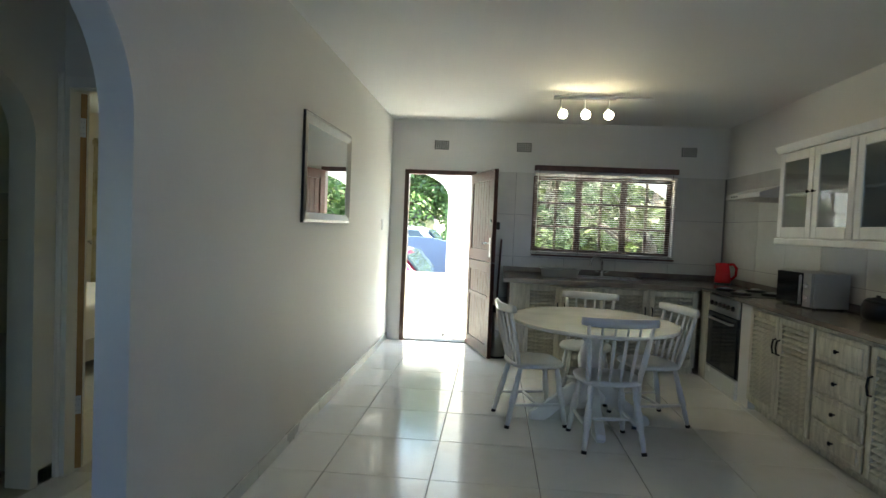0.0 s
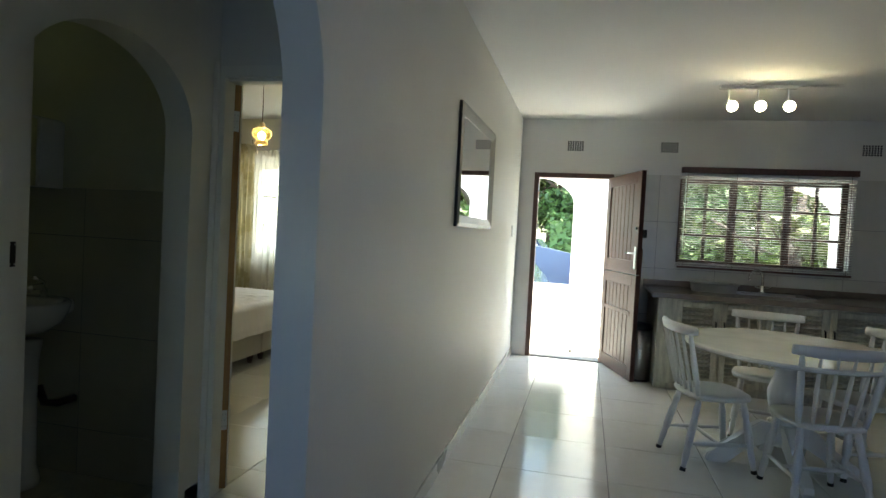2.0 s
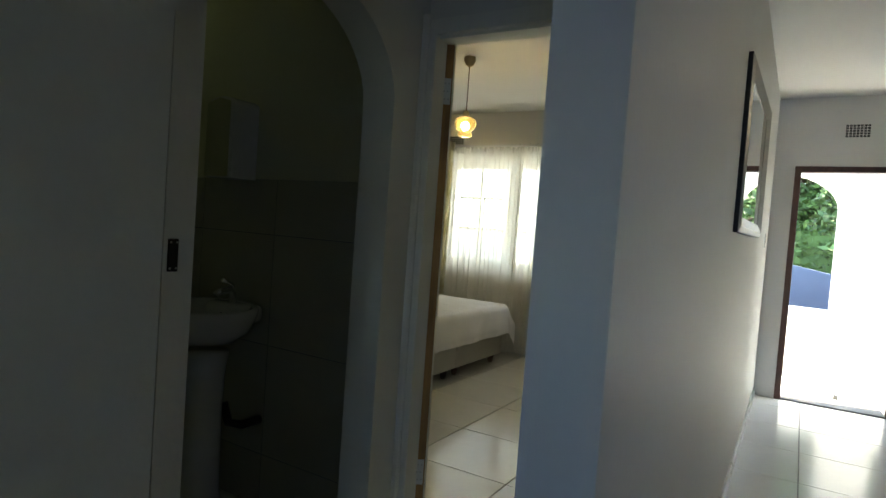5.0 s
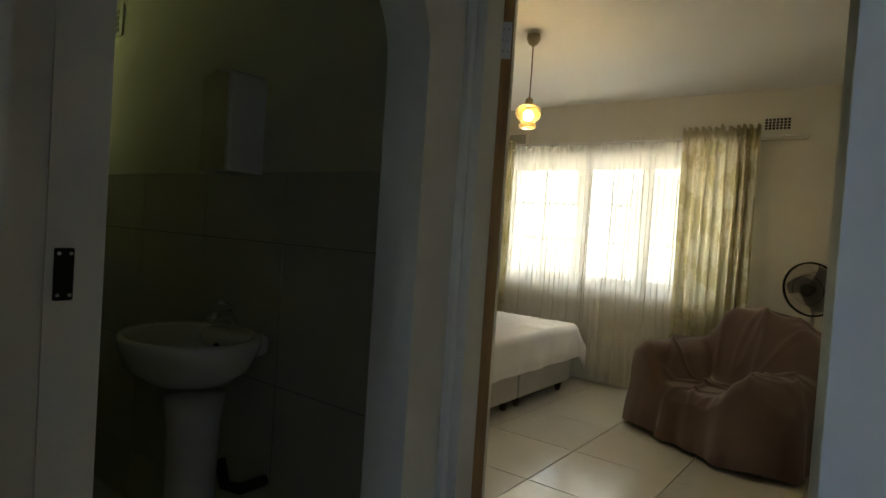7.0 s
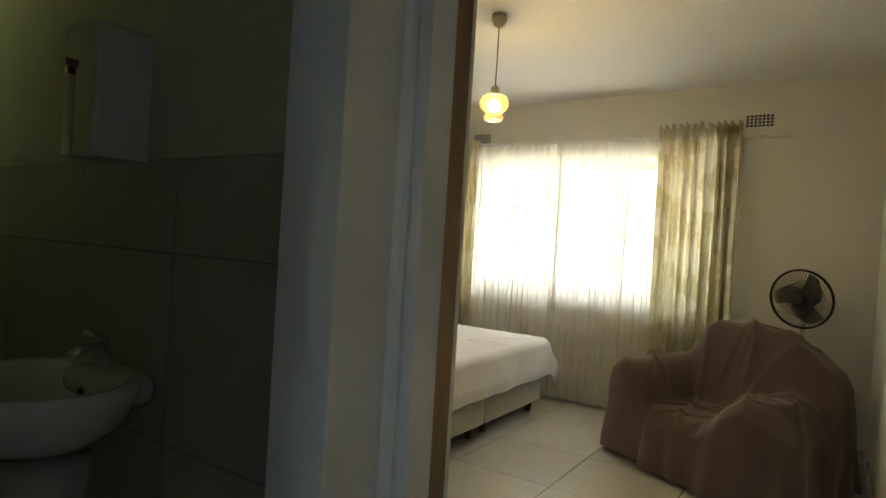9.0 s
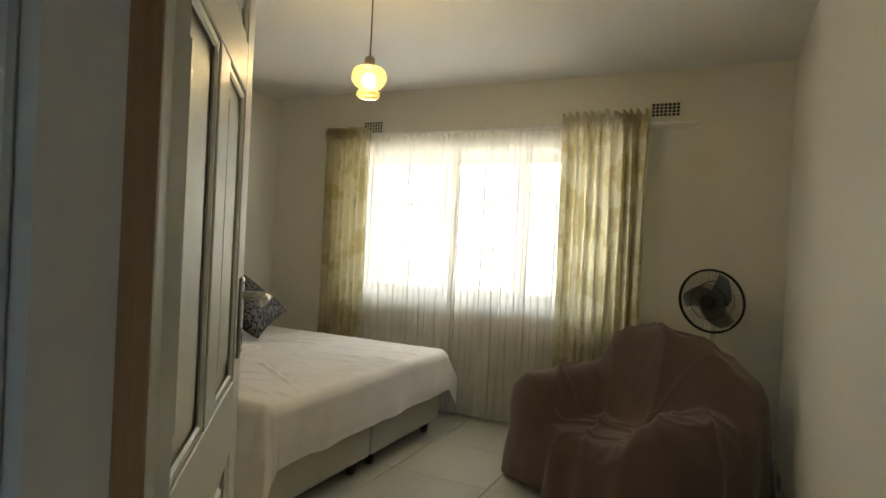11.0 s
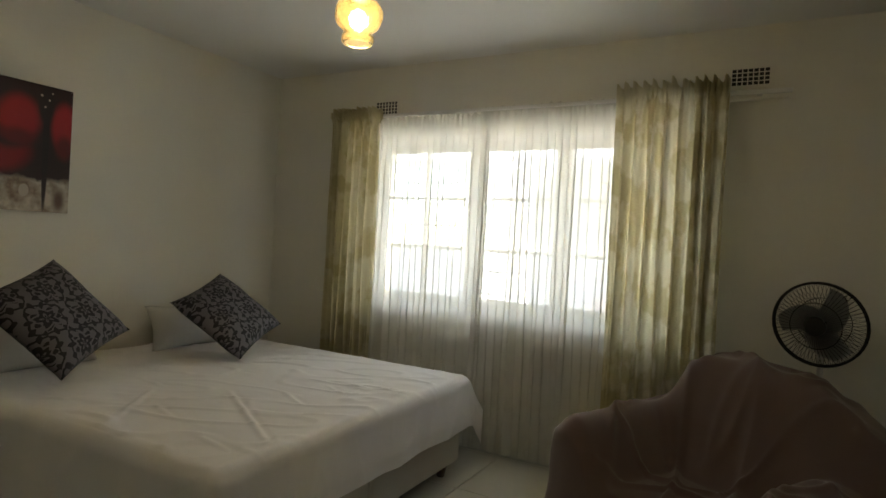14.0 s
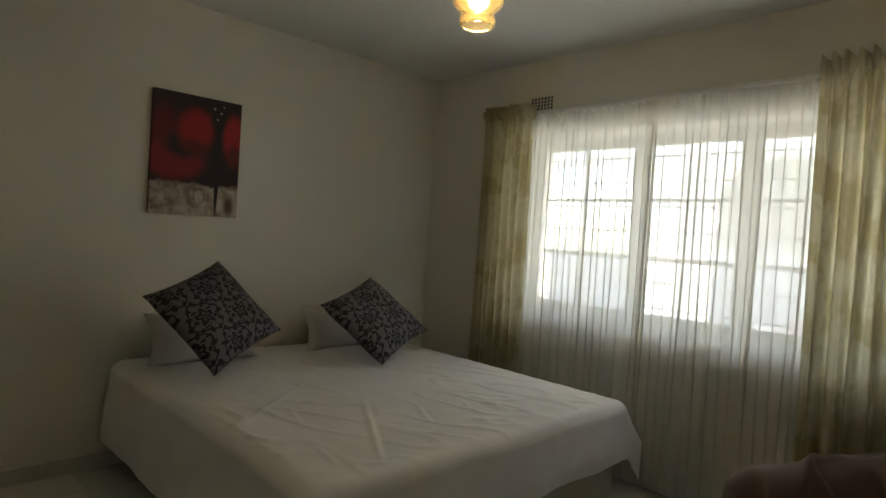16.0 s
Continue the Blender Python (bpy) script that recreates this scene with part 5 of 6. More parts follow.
# armchair under a throw
sofa = thing("armchair", pose(-2.486, 5.943, 0, 0, 0, -29), "wide armchair hidden under a brown fleece throw", "armchair")
bm = bmesh.new()
for b in ((0.04, 0.08, 0.05, 0.16, 0.74, 0.40), (0.90, 0.08, 0.05, 1.02, 0.74, 0.40), (0.16, 0.10, 0.05, 0.90, 0.74, 0.28), (0.3, 0.72, 0.1, 0.72, 0.80, 0.62)):
    box(bm, *b, bevel=0.05, seg=3)
part("seat_frame", bm, BASEFAB, sofa)
for x, y in ((0.06, 0.12), (1.0, 0.12), (0.06, 0.72), (1.0, 0.72)):
    part("foot", tube([(x, y, 0), (x, y, 0.06)], 0.025, 10), FOOTWOOD, sofa)


def armchair_height(x, y):
    """The top of the covered armchair over its plan: two rolled arms, a hollow seat, a humped back."""
    roll = lambda d, w: math.sqrt(max(0.0, 1 - (d / w) ** 2)) if abs(d) < w else 0.0
    left = 0.37 + 0.27 * roll(x - 0.09, 0.18) if x < 0.27 else 0.0
    right = 0.34 + 0.23 * roll(x - 0.97, 0.19) if x > 0.78 else 0.0
    seat = 0.37 + 0.04 * y + 0.05 * abs(x - 0.53)
    lean = max(0.0, min(1.0, (y - 0.48) / 0.19))
    lean = lean * lean * (3 - 2 * lean)
    crest = 0.90 - 0.20 * (max(0.0, x - 0.45) / 0.60) ** 2.2 - 0.34 * (max(0.0, 0.27 - x) / 0.22) ** 1.2
    back = seat + (max(crest, 0.5) - seat) * lean
    return max(left, right, seat, back)


NA, NR = 260, 96
CX, CY, HX, HY = 0.53, 0.43, 0.61, 0.455
bm = bmesh.new()
rows = []
for i in range(NA):
    a = 2 * math.pi * i / NA
    ca, sa = math.cos(a), math.sin(a)
    k = 1 / (abs(ca) ** 5 + abs(sa) ** 5) ** 0.2
    rx, ry = HX * k * ca, HY * k * sa
    row = []
    for j in range(NR + 1):
        f = j / NR
        if f < 0.62:
            q = f / 0.62
            x, y = CX + rx * q, CY + ry * q
            z = sum(armchair_height(x + dx, y + dy) for dx in (-0.035, 0, 0.035) for dy in (-0.035, 0, 0.035)) / 9
            soft_edge = max(0.0, (q - 0.86) / 0.14)
            z -= 0.07 * soft_edge ** 2
            r1 = 1 - abs(noise.noise(Vector((x * 3.0 + y * 2.2, y * 1.3 - x * 1.2, 9))))
            r2 = 1 - abs(noise.noise(Vector((x * 4.5 - y * 3.5, y * 2.4 + x * 1.5, 15))))
            z += 0.034 * (max(0, r1 - 0.80) / 0.20) ** 2 + 0.024 * (max(0, r2 - 0.84) / 0.16) ** 2 + 0.012 * noise.noise(Vector((x * 3, y * 3, 2)))
            top = z
        else:
            q = (f - 0.62) / 0.38
            hem = 0.025 + 0.03 * max(0.0, noise.noise(Vector((ca * 1.5, sa * 1.5, 6)))) + (0.10 * max(0.0, noise.noise(Vector((ca * 2.2 + 3, sa * 2.2, 1)))) if ca > 0.2 else 0)
            z = top - (top - hem) * q
            run = a * 10 + 2.2 * noise.noise(Vector((ca * 2, sa * 2, 4 + z)))
            fold = q ** 0.8 * (0.050 * max(0.0, math.sin(run)) ** 1.5 + 0.020 * max(0.0, math.sin(run * 1.7 + 1.3)) ** 2)
            fold *= 0.45 + 0.9 * max(0.0, noise.noise(Vector((ca * 1.8, sa * 1.8, 12))) + 0.4)
            flare = 0.02 * q + 0.06 * q * q * max(0.0, noise.noise(Vector((ca * 1.4 + 7, sa * 1.4, 3))))
            slack = 0.012 * noise.noise(Vector((ca * 4, sa * 4, z * 5)))
            d = (fold + flare + slack * min(1, q * 4)) / max(0.3, math.hypot(rx, ry)) + 1
            x, y = CX + rx * d, CY + ry * d
        row.append(bm.verts.new((x, y, z)) if j else None)
    rows.append(row)
mid = bm.verts.new((CX, CY, armchair_height(CX, CY)))
for i in range(NA):
    p, q = rows[i], rows[(i + 1) % NA]
    bm.faces.new((mid, p[1], q[1]))
    for j in range(1, NR):
        bm.faces.new((p[j], p[j + 1], q[j + 1], q[j]))
for _ in range(2):
    bmesh.ops.smooth_vert(bm, verts=[v for v in bm.verts if v.co.z > 0.1], factor=0.5, use_axis_x=True, use_axis_y=True, use_axis_z=True)
cl = tagged(new("throw"), "brown fleece throw draped in folds over the armchair", "throw")
cl.matrix_world = sofa.matrix_world.copy()
part("cloth", bm, THROW, cl, "", True)

# pedestal fan
fan = thing("pedestal_fan", pose(-1.43, 6.60, 0, 0, 0, -20), "black pedestal fan with a round wire guard", "fan")
part("base", lathe([(0.19, 0), (0.19, 0.018), (0.05, 0.035), (0.03, 0.06)], 28), BLACK, fan, "", True)
part("pole", tube([(0, 0, 0.05), (0, 0, 0.98)], 0.013, 10), STEEL, fan, "steel pole")
TLT = pose(0, 0, 1.088, 6, 0, 0)
mot = tube([(0, 0.14, 0), (0, 0.12, 0), (0, 0.03, 0), (0, -0.02, 0)], 0.06, 18, taper=(0.035, 0.06, 0.065, 0.05))
bmesh.ops.transform(mot, matrix=TLT, verts=mot.verts)
part("motor", mot, BLACK, fan, "", True)
part("neck", tube([(0, 0.03, 0.97), (0, 0.04, 1.05)], 0.028, 12), BLACK, fan)
guard = bmesh.new()
R = 0.19
for y, r in ((-0.06, R), (-0.045, R), (-0.10, R * 0.55), (0.01, R * 0.6)):
    pts = [(r * math.cos(2 * math.pi * k / 40), y, r * math.sin(2 * math.pi * k / 40)) for k in range(41)]
    absorb(guard, tube(pts, 0.006 if r == R else 0.002, 6, close=False))
bmesh.ops.transform(guard, matrix=TLT, verts=guard.verts)
cage = part("guard", guard, BLACKMETAL, fan, "black wire guard")
fore = link_mesh("wire", tube([(0.045, -0.112, 0), (R * 0.55, -0.10, 0), (R, -0.06, 0)], 0.0012, 4, close=False), BLACKMETAL)
rear = link_mesh("wire", tube([(0.06, 0.015, 0), (R * 0.6, 0.01, 0), (R, -0.045, 0)], 0.0012, 4, close=False), BLACKMETAL)
for k in range(60):
    for me in (fore, rear):
        o = new("wire", me)
        o.parent, o.matrix_local = cage, TLT @ pose(0, 0, 0, 0, 6 * k, 0)
cap = tube([(0, -0.10, 0), (0, -0.116, 0), (0, -0.12, 0)], 0.045, 18, taper=(0.045, 0.045, 0.03))
bmesh.ops.transform(cap, matrix=TLT, verts=cap.verts)
part("badge", cap, BLACK, fan, "round black centre cap", True)
BLADE = material("smoky_blade_plastic", (0.22, 0.22, 0.23), 0.3, vary=0.05, bump=0)
principled(BLADE).inputs["Transmission Weight"].default_value = 0.7
principled(BLADE).inputs["IOR"].default_value = 1.1
for k in range(3):
    bmb = bmesh.new()
    rows = []
    for i in range(9):
        r = 0.03 + 0.14 * i / 8
        wd = 0.06 + 0.075 * math.sin(math.pi * min(1, 0.25 + 0.7 * i / 8))
        rows.append([bmb.verts.new((r * math.cos(b), -0.04 + 0.035 * (j / 6 - 0.5), r * math.sin(b))) for j in range(7) for b in [2 * math.pi * k / 3 + 0.35 + (j / 6 - 0.5) * wd / r * 1.1 + 0.8 * i / 8]])
    for a, b in zip(rows, rows[1:]):
        for j in range(6):
            bmb.faces.new((a[j], a[j + 1], b[j + 1], b[j]))
    bmesh.ops.solidify(bmb, geom=bmb.faces[:], thickness=0.002)
    bmesh.ops.transform(bmb, matrix=TLT, verts=bmb.verts)
    part("blade", bmb, BLADE, fan, "smoky grey fan blade", True)

# ---- bathroom things ----
basin = thing("wash_basin", pose(-2.86, 2.93, 0.075), "white ceramic pedestal wash basin", "basin")
bm = lathe([(0.09, 0.685), (0.17, 0.70), (0.235, 0.745), (0.265, 0.805), (0.273, 0.838), (0.262, 0.85), (0.235, 0.845), (0.19, 0.79), (0.10, 0.735), (0.02, 0.725)], 40)
bmesh.ops.scale(bm, vec=(0.92, 0.80, 1), verts=bm.verts)
bmesh.ops.translate(bm, vec=(0, -0.225, 0), verts=bm.verts)
part("bowl", bm, CERAMIC, basin, "", True)
part("back_shelf", a_box(-0.14, -0.12, 0.765, 0.14, 0.0, 0.846, bevel=0.03, seg=3), CERAMIC, basin, "", True)
bm = lathe([(0.11, 0.0), (0.105, 0.03), (0.088, 0.10), (0.084, 0.45), (0.088, 0.62), (0.10, 0.72)], 28)
bmesh.ops.translate(bm, vec=(0, -0.20, 0), verts=bm.verts)
bmesh.ops.translate(bm, vec=(0, 0, -0.075), verts=bm.verts)
part("pedestal", bm, CERAMIC, basin, "", True)
tp = part("tap", tube([(0, -0.07, 0.842), (0, -0.07, 0.885), (0, -0.085, 0.905), (0, -0.14, 0.90), (0, -0.16, 0.885)], 0.016, 12), CHROME, basin, "chrome basin tap", True)
part("tap_lever", tube([(0, -0.075, 0.90), (0, -0.072, 0.925), (0, -0.10, 0.94), (0, -0.13, 0.95)], 0.009, 10), CHROME, tp, "", True)
part("overflow", tube([(0.0, -0.125, 0.80), (0.0, -0.135, 0.795)], 0.008, 10), BLACK, basin, "dark overflow hole")
wp = thing("waste_pipe", pose(-2.72, 2.93, 0.40), "black plastic waste pipe at the wall", "pipe")
part("pipe", tube([(-0.1, -0.12, 0.08), (-0.06, -0.12, 0.0), (0, -0.1, 0), (0, 0.0, 0)], 0.02, 10), BLACK, wp, "", True)
cabm = thing("mirror_cabinet", pose(-2.84, 2.933, 1.48), "white bathroom cabinet with an arched mirror door", "cabinet")
arch = [(-0.18, 0), (0, 0)] + [(-0.09 + 0.09 * math.cos(math.pi * k / 10), 0.33 + 0.03 * math.sin(math.pi * k / 10)) for k in range(11)]
part("carcase", outline(arch, "y", -0.13, 0.0), WHITEENAMEL, cabm)
part("mirror_door", outline([(-0.175, 0.005), (-0.018, 0.005), (-0.018, 0.335), (-0.09, 0.353), (-0.175, 0.333)], "y", -0.142, -0.132), MIRROR, cabm, "mirror door")
part("door_edge", a_box(-0.016, -0.143, 0.003, -0.001, -0.131, 0.335), WHITEENAMEL, cabm)
bwn = thing("bathroom_blind", pose(BATHX, 2.54, 0), "closed brown blind over the bathroom window", "blind")
bm = bmesh.new()
for b in ((-0.36, 1.10, -0.32, 2.035), (0.32, 1.10, 0.36, 2.035), (-0.32, 1.10, 0.32, 1.13)):
    box(bm, 0.0, b[0], b[1], 0.015, b[2], b[3], bevel=0.003)
part("blind_frame", bm, DARKWOOD, bwn)
BATHSLAT = cloth_material("olive_blind_slat", (0.30, 0.29, 0.20), None, 0.0, 0.12)
me = link_mesh("slat", outline([(-0.007, -0.0145), (0.006, 0.0135), (0.0075, 0.013), (-0.0055, -0.015)], "y", -0.352, 0.352), BATHSLAT)
for k in range(34):
    s_ = new("slat", me)
    s_.parent, s_.location = bwn, (0.026, 0, 1.145 + 0.0255 * k)
part("head_rail", a_box(0.0, -0.36, 2.036, 0.04, 0.36, 2.07), DARKWOOD, bwn)
av = air_vent(-4.1, BY0 - 0.11 - 0.016, 2.22, 0.24, 0.15, 7, 4, "white plaster air vent in the bathroom wall", BATHPAINT)

# ---- outdoors ----
GRASS = material("dry_lawn", (0.10, 0.12, 0.05), 0.95, vary=0.3, scale=0.6, fine=30, bump=0.4, dist=0.02)
PAVE = material("pale_paving", (0.20, 0.19, 0.175), 0.8, vary=0.12, scale=0.8, fine=25, bump=0.2)
WHITEOUT = material("white_outdoor_paint", (0.82, 0.81, 0.78), 0.7, vary=0.04, scale=1.5, fine=50, bump=0.2)
BLUEWALL = material("blue_grey_boundary_paint", (0.10, 0.135, 0.21), 0.75, vary=0.08, scale=1.5, fine=40, bump=0.2)
LEAF = material("green_leaves", (0.07, 0.13, 0.035), 0.55, vary=0.3, scale=1.2, fine=6, bump=0, island=0.55)
LEAF2 = material("yellow_green_leaves", (0.12, 0.16, 0.035), 0.55, vary=0.3, scale=1.2, fine=6, bump=0, island=0.5)
BARK = material("grey_bark", (0.12, 0.09, 0.07), 0.9, vary=0.3, scale=4, fine=30, bump=0.6, dist=0.01)
structure(part("ground", a_box(-400, -400, -0.5, 400, 400, -0.52), GRASS), "dry green lawn around the house", "ground")
structure(part("driveway", a_box(-30, 9.3, -0.519, 30, 14.0, -0.50), PAVE), "pale paved driveway", "road")
structure(part("upper_road", a_box(-30, 14.2, -0.518, 30, 20.3, -0.10), PAVE), "pale paved road behind the boundary wall", "road")
structure(part("veranda_floor", a_box(-6.5, OUT + 0.002, -0.53, 6.5, 9.1, -0.04), WHITEOUT), "white painted veranda floor", "veranda")
arcade = structure(new("veranda_arcade"), "white plastered veranda wall with arched openings", "arcade")
spans = [(-5.9, -4.3), (-3.75, -2.15), (-1.95, -0.38), (0.12, 2.85), (3.35, 4.3), (4.5, 6.1)]
part("parapet", a_box(-6.5, 8.8, -0.04, 6.5, 9.0, 0.70, bevel=0.01), WHITEOUT, arcade)
edges = [-6.5] + [e for s in spans for e in s] + [6.5]
for a, b in zip(edges[::2], edges[1::2]):
    part("pillar", a_box(a, 8.8, 0.70, b, 9.0, 2.75), WHITEOUT, arcade)
for a, b in spans:
    pr = [(a, 2.75)] + [(a + (b - a) * 0.5 * (1 - math.cos(math.pi * k / 20)), 1.82 + 0.37 * min(1, math.sin(math.pi * k / 20) * 1.15)) for k in range(21)] + [(b, 2.75)]
    part("arch_head", outline(pr, "y", 8.8, 9.0), WHITEOUT, arcade)
structure(part("boundary_wall", outline([(-9, -0.52), (9, -0.52), (9, 0.62), (-0.1, 0.93), (-1.2, 1.13), (-9, 1.2)], "y", 14.0, 14.2), BLUEWALL), "low blue-grey boundary wall", "wall")

stop = thing("door_stop", pose(-0.30, 7.78, -0.04), "small black rubber door stop on the veranda floor", "door stop")
part("rubber", lathe([(0.022, 0), (0.022, 0.035), (0.014, 0.045)], 12), BLACK, stop)


def leaves(bm, centre, radii, count, size, rng):
    for _ in range(count):
        d = Vector((rng.gauss(0, 1), rng.gauss(0, 1), rng.gauss(0, 1))).normalized() * (rng.random() ** 0.4)
        p = Vector(centre) + Vector((d.x * radii[0], d.y * radii[1], d.z * radii[2]))
        a, b = Vector((rng.gauss(0, 1), rng.gauss(0, 1), rng.gauss(0, 0.6))).normalized(), Vector((rng.gauss(0, 1), rng.gauss(0, 1), rng.gauss(0, 1)))
        b = (b - a * a.dot(b)).normalized()
        s = size * rng.uniform(0.6, 1.4)
        bm.faces.new([bm.verts.new(q) for q in (p - a * s, p - b * s * 0.45, p + a * s, p + b * s * 0.45)])


def tree(x, y, h, r, mat, seed, label, size=0.115, clumps=48, each=300, low=0.3):
    rng = random.Random(seed)
    t = thing("tree", pose(x, y, -0.52), label, "tree", "garden trees")
    bm = tube([(0, 0, 0), (0.1, 0.05, h * 0.2), (0.05, 0, h * 0.45), (0.2, 0.1, h * 0.75)], 0.2, 10, taper=(0.24, 0.18, 0.14, 0.06))
    for k in range(7):
        a = rng.uniform(0, 6.28)
        z = h * rng.uniform(0.3, 0.6)
        absorb(bm, tube([(0.06, 0, z), (r * 0.4 * math.cos(a), r * 0.4 * math.sin(a), z + h * 0.12), (r * 0.8 * math.cos(a), r * 0.8 * math.sin(a), z + h * 0.22)], 0.07, 7, taper=(0.09, 0.05, 0.02)))
    part("trunk", bm, BARK, t, "", True)
    bm = bmesh.new()
    for k in range(clumps):
        a, q = rng.uniform(0, 6.28), rng.random() ** 0.5
        z = h * rng.uniform(low, 1.0)
        wide = r * math.sqrt(max(0.08, 1 - ((z / h - 0.62) / 0.45) ** 2))
        rr = rng.uniform(0.16, 0.30) * r
        leaves(bm, (wide * q * math.cos(a), wide * q * math.sin(a), z), (rr, rr, rr * 0.7), each, size, rng)
    me = part("crown", bm, mat, t)
    return t


tree(-3.6, 24, 8.0, 3.4, LEAF, 1, "tall leafy green garden tree")
tree(-0.4, 25, 8.5, 3.6, LEAF, 2, "tall leafy green garden tree")
tree(3.2, 23, 7.5, 3.2, LEAF2, 3, "bright yellow-green garden tree")
tree(7.5, 21, 7.0, 3.3, LEAF, 4, "tall leafy green garden tree")
tree(5.0, 15.8, 4.5, 2.0, LEAF2, 5, "small bright green garden tree", clumps=26, each=150)
tree(3.4, 12.3, 4.0, 1.7, LEAF2, 21, "small bright green garden tree", clumps=24, each=150)
tree(1.6, 16.5, 4.4, 2.0, LEAF, 6, "small leafy garden tree", clumps=26, each=150)
tree(1.4, 29, 9.5, 4.2, LEAF, 11, "tall leafy green garden tree")
tree(-1.6, 30, 9.5, 4.2, LEAF2, 12, "tall yellow-green garden tree")
tree(-4.6, 31, 10.0, 4.6, LEAF, 31, "tall leafy green garden tree", clumps=60, each=260)
tree(-2.4, 35, 11.0, 5.0, LEAF, 32, "tall leafy green garden tree", clumps=60, each=260)
tree(3.6, 33, 10.0, 5.0, LEAF, 33, "tall leafy green garden tree", clumps=50, each=220)
tree(-8.0, 23, 8.0, 3.6, LEAF, 7, "tall leafy green garden tree")
tree(-6.0, 27, 9.0, 3.8, LEAF2, 8, "tall yellow-green garden tree")
rng = random.Random(9)
bm = bmesh.new()
box(bm, -1.4, 20.7, -0.52, 12, 21.3, 1.9)
hedge = tagged(new("hedge"), "clipped dark green garden hedge behind the wall", "hedge")
part("core", bm, LEAF, hedge)
bm = bmesh.new()
for _ in range(14000):
    leaves(bm, (rng.uniform(-1.5, 12), rng.uniform(20.45, 21.5), rng.uniform(-0.1, 2.15)), (0.1, 0.1, 0.1), 1, 0.10, rng)
part("foliage", bm, LEAF, hedge)
bm = bmesh.new()
for k in range(40):
    leaves(bm, (rng.uniform(0.6, 7), rng.uniform(13.0, 13.7), rng.uniform(0.0, 1.3)), (0.45, 0.3, 0.4), 110, 0.07, rng)
shrub = tagged(new("shrub_border"), "loose bright green shrubs along the boundary wall", "shrubs")
part("shrub_leaves", bm, LEAF2, shrub)

CARGLASS = material("dark_car_glass", (0.03, 0.045, 0.06), 0.05, vary=0.05, bump=0)
RUBBER = material("black_rubber", (0.02, 0.02, 0.02), 0.8, vary=0.1)


def car(m, paint, label):
    """A parked hatchback; its nose points along the local +x."""
    c = thing("car", m, label, "car", "parked cars")
    low = [(-2.0, 0.30), (-2.05, 0.62), (-1.95, 0.88), (-1.2, 0.93), (0.75, 0.93), (1.6, 0.82), (1.98, 0.62), (2.02, 0.32)]
    bm = outline(low, "y", -0.84, 0.84)
    bmesh.ops.bevel(bm, geom=[e for e in bm.edges], offset=0.05, segments=2, affect="EDGES")
    part("body", bm, paint, c, "", True)
    roof = [(-1.9, 0.90), (-1.45, 1.40), (-1.1, 1.47), (0.1, 1.47), (0.45, 1.40), (1.05, 0.90)]
    bm = outline(roof, "y", -0.74, 0.74)
    for v in bm.verts:
        if v.co.z > 1.2:
            v.co.y *= 0.84
    bmesh.ops.bevel(bm, geom=[e for e in bm.edges], offset=0.04, segments=2, affect="EDGES")
    part("cabin", bm, paint, c, "", True)
    for s in (-1, 1):
        for pts in ([(-1.62, 0.97), (-1.28, 1.36), (-0.52, 1.38), (-0.52, 0.97)], [(-0.46, 0.97), (-0.46, 1.38), (0.16, 1.38), (0.80, 0.97)]):
            bm = outline(pts, "y", 0.735 * s, 0.745 * s)
            for v in bm.verts:
                v.co.y *= 1 - 0.15 * max(0, v.co.z - 0.95) / 0.5
            part("side_window", bm, CARGLASS, c, "dark side window")
        for x in (-1.25, 1.25):
            w = tube([(x, 0.66 * s, 0.31), (x, 0.86 * s, 0.31)], 0.31, 24)
            wh = part("wheel", w, RUBBER, c)
            part("rim", tube([(x, 0.855 * s, 0.31), (x, 0.867 * s, 0.31)], 0.20, 18), SILVER, wh, "grey metal rim")
        part("wing_mirror", a_box(0.62, 0.80 * s - 0.09, 0.95, 0.78, 0.80 * s + 0.09, 1.07, bevel=0.03, seg=2), paint, c)
        part("headlight", a_box(1.84, 0.60 * s - 0.14, 0.64, 1.985, 0.60 * s + 0.14, 0.76, bevel=0.03), SILVER, c, "clear headlight")
        part("tail_light", a_box(-2.05, 0.68 * s - 0.1, 0.62, -1.97, 0.68 * s + 0.1, 0.86, bevel=0.02), REDPLASTIC, c, "red tail light")
    bm = outline([(0.52, 1.36), (1.06, 0.92), (1.10, 0.95), (0.56, 1.39)], "y", -0.62, 0.62)
    part("windscreen", bm, CARGLASS, c, "dark windscreen")
    bm = outline([(-1.55, 1.36), (-1.90, 0.96), (-1.93, 0.99), (-1.58, 1.39)], "y", -0.60, 0.60)
    part("rear_window", bm, CARGLASS, c, "dark rear window")
    return c


CARWHITE = material("silver_car_paint", (0.16, 0.17, 0.18), 0.25, vary=0.03, bump=0)
CARRED = material("dark_red_car_paint", (0.25, 0.015, 0.05), 0.2, vary=0.04, bump=0)
CARBLUE = material("pale_blue_car_paint", (0.14, 0.19, 0.27), 0.25, vary=0.04, bump=0)
car(pose(-2.97, 12.9, -0.50, 0, 0, 172), CARWHITE, "silver hatchback parked before the boundary wall")
car(pose(-2.75, 11.1, -0.50, 0, 0, 176), CARRED, "dark red hatchback parked in the driveway")
car(pose(-3.15, 18.3, -0.10, 0, 0, 176), CARBLUE, "pale blue car parked behind the boundary wall")

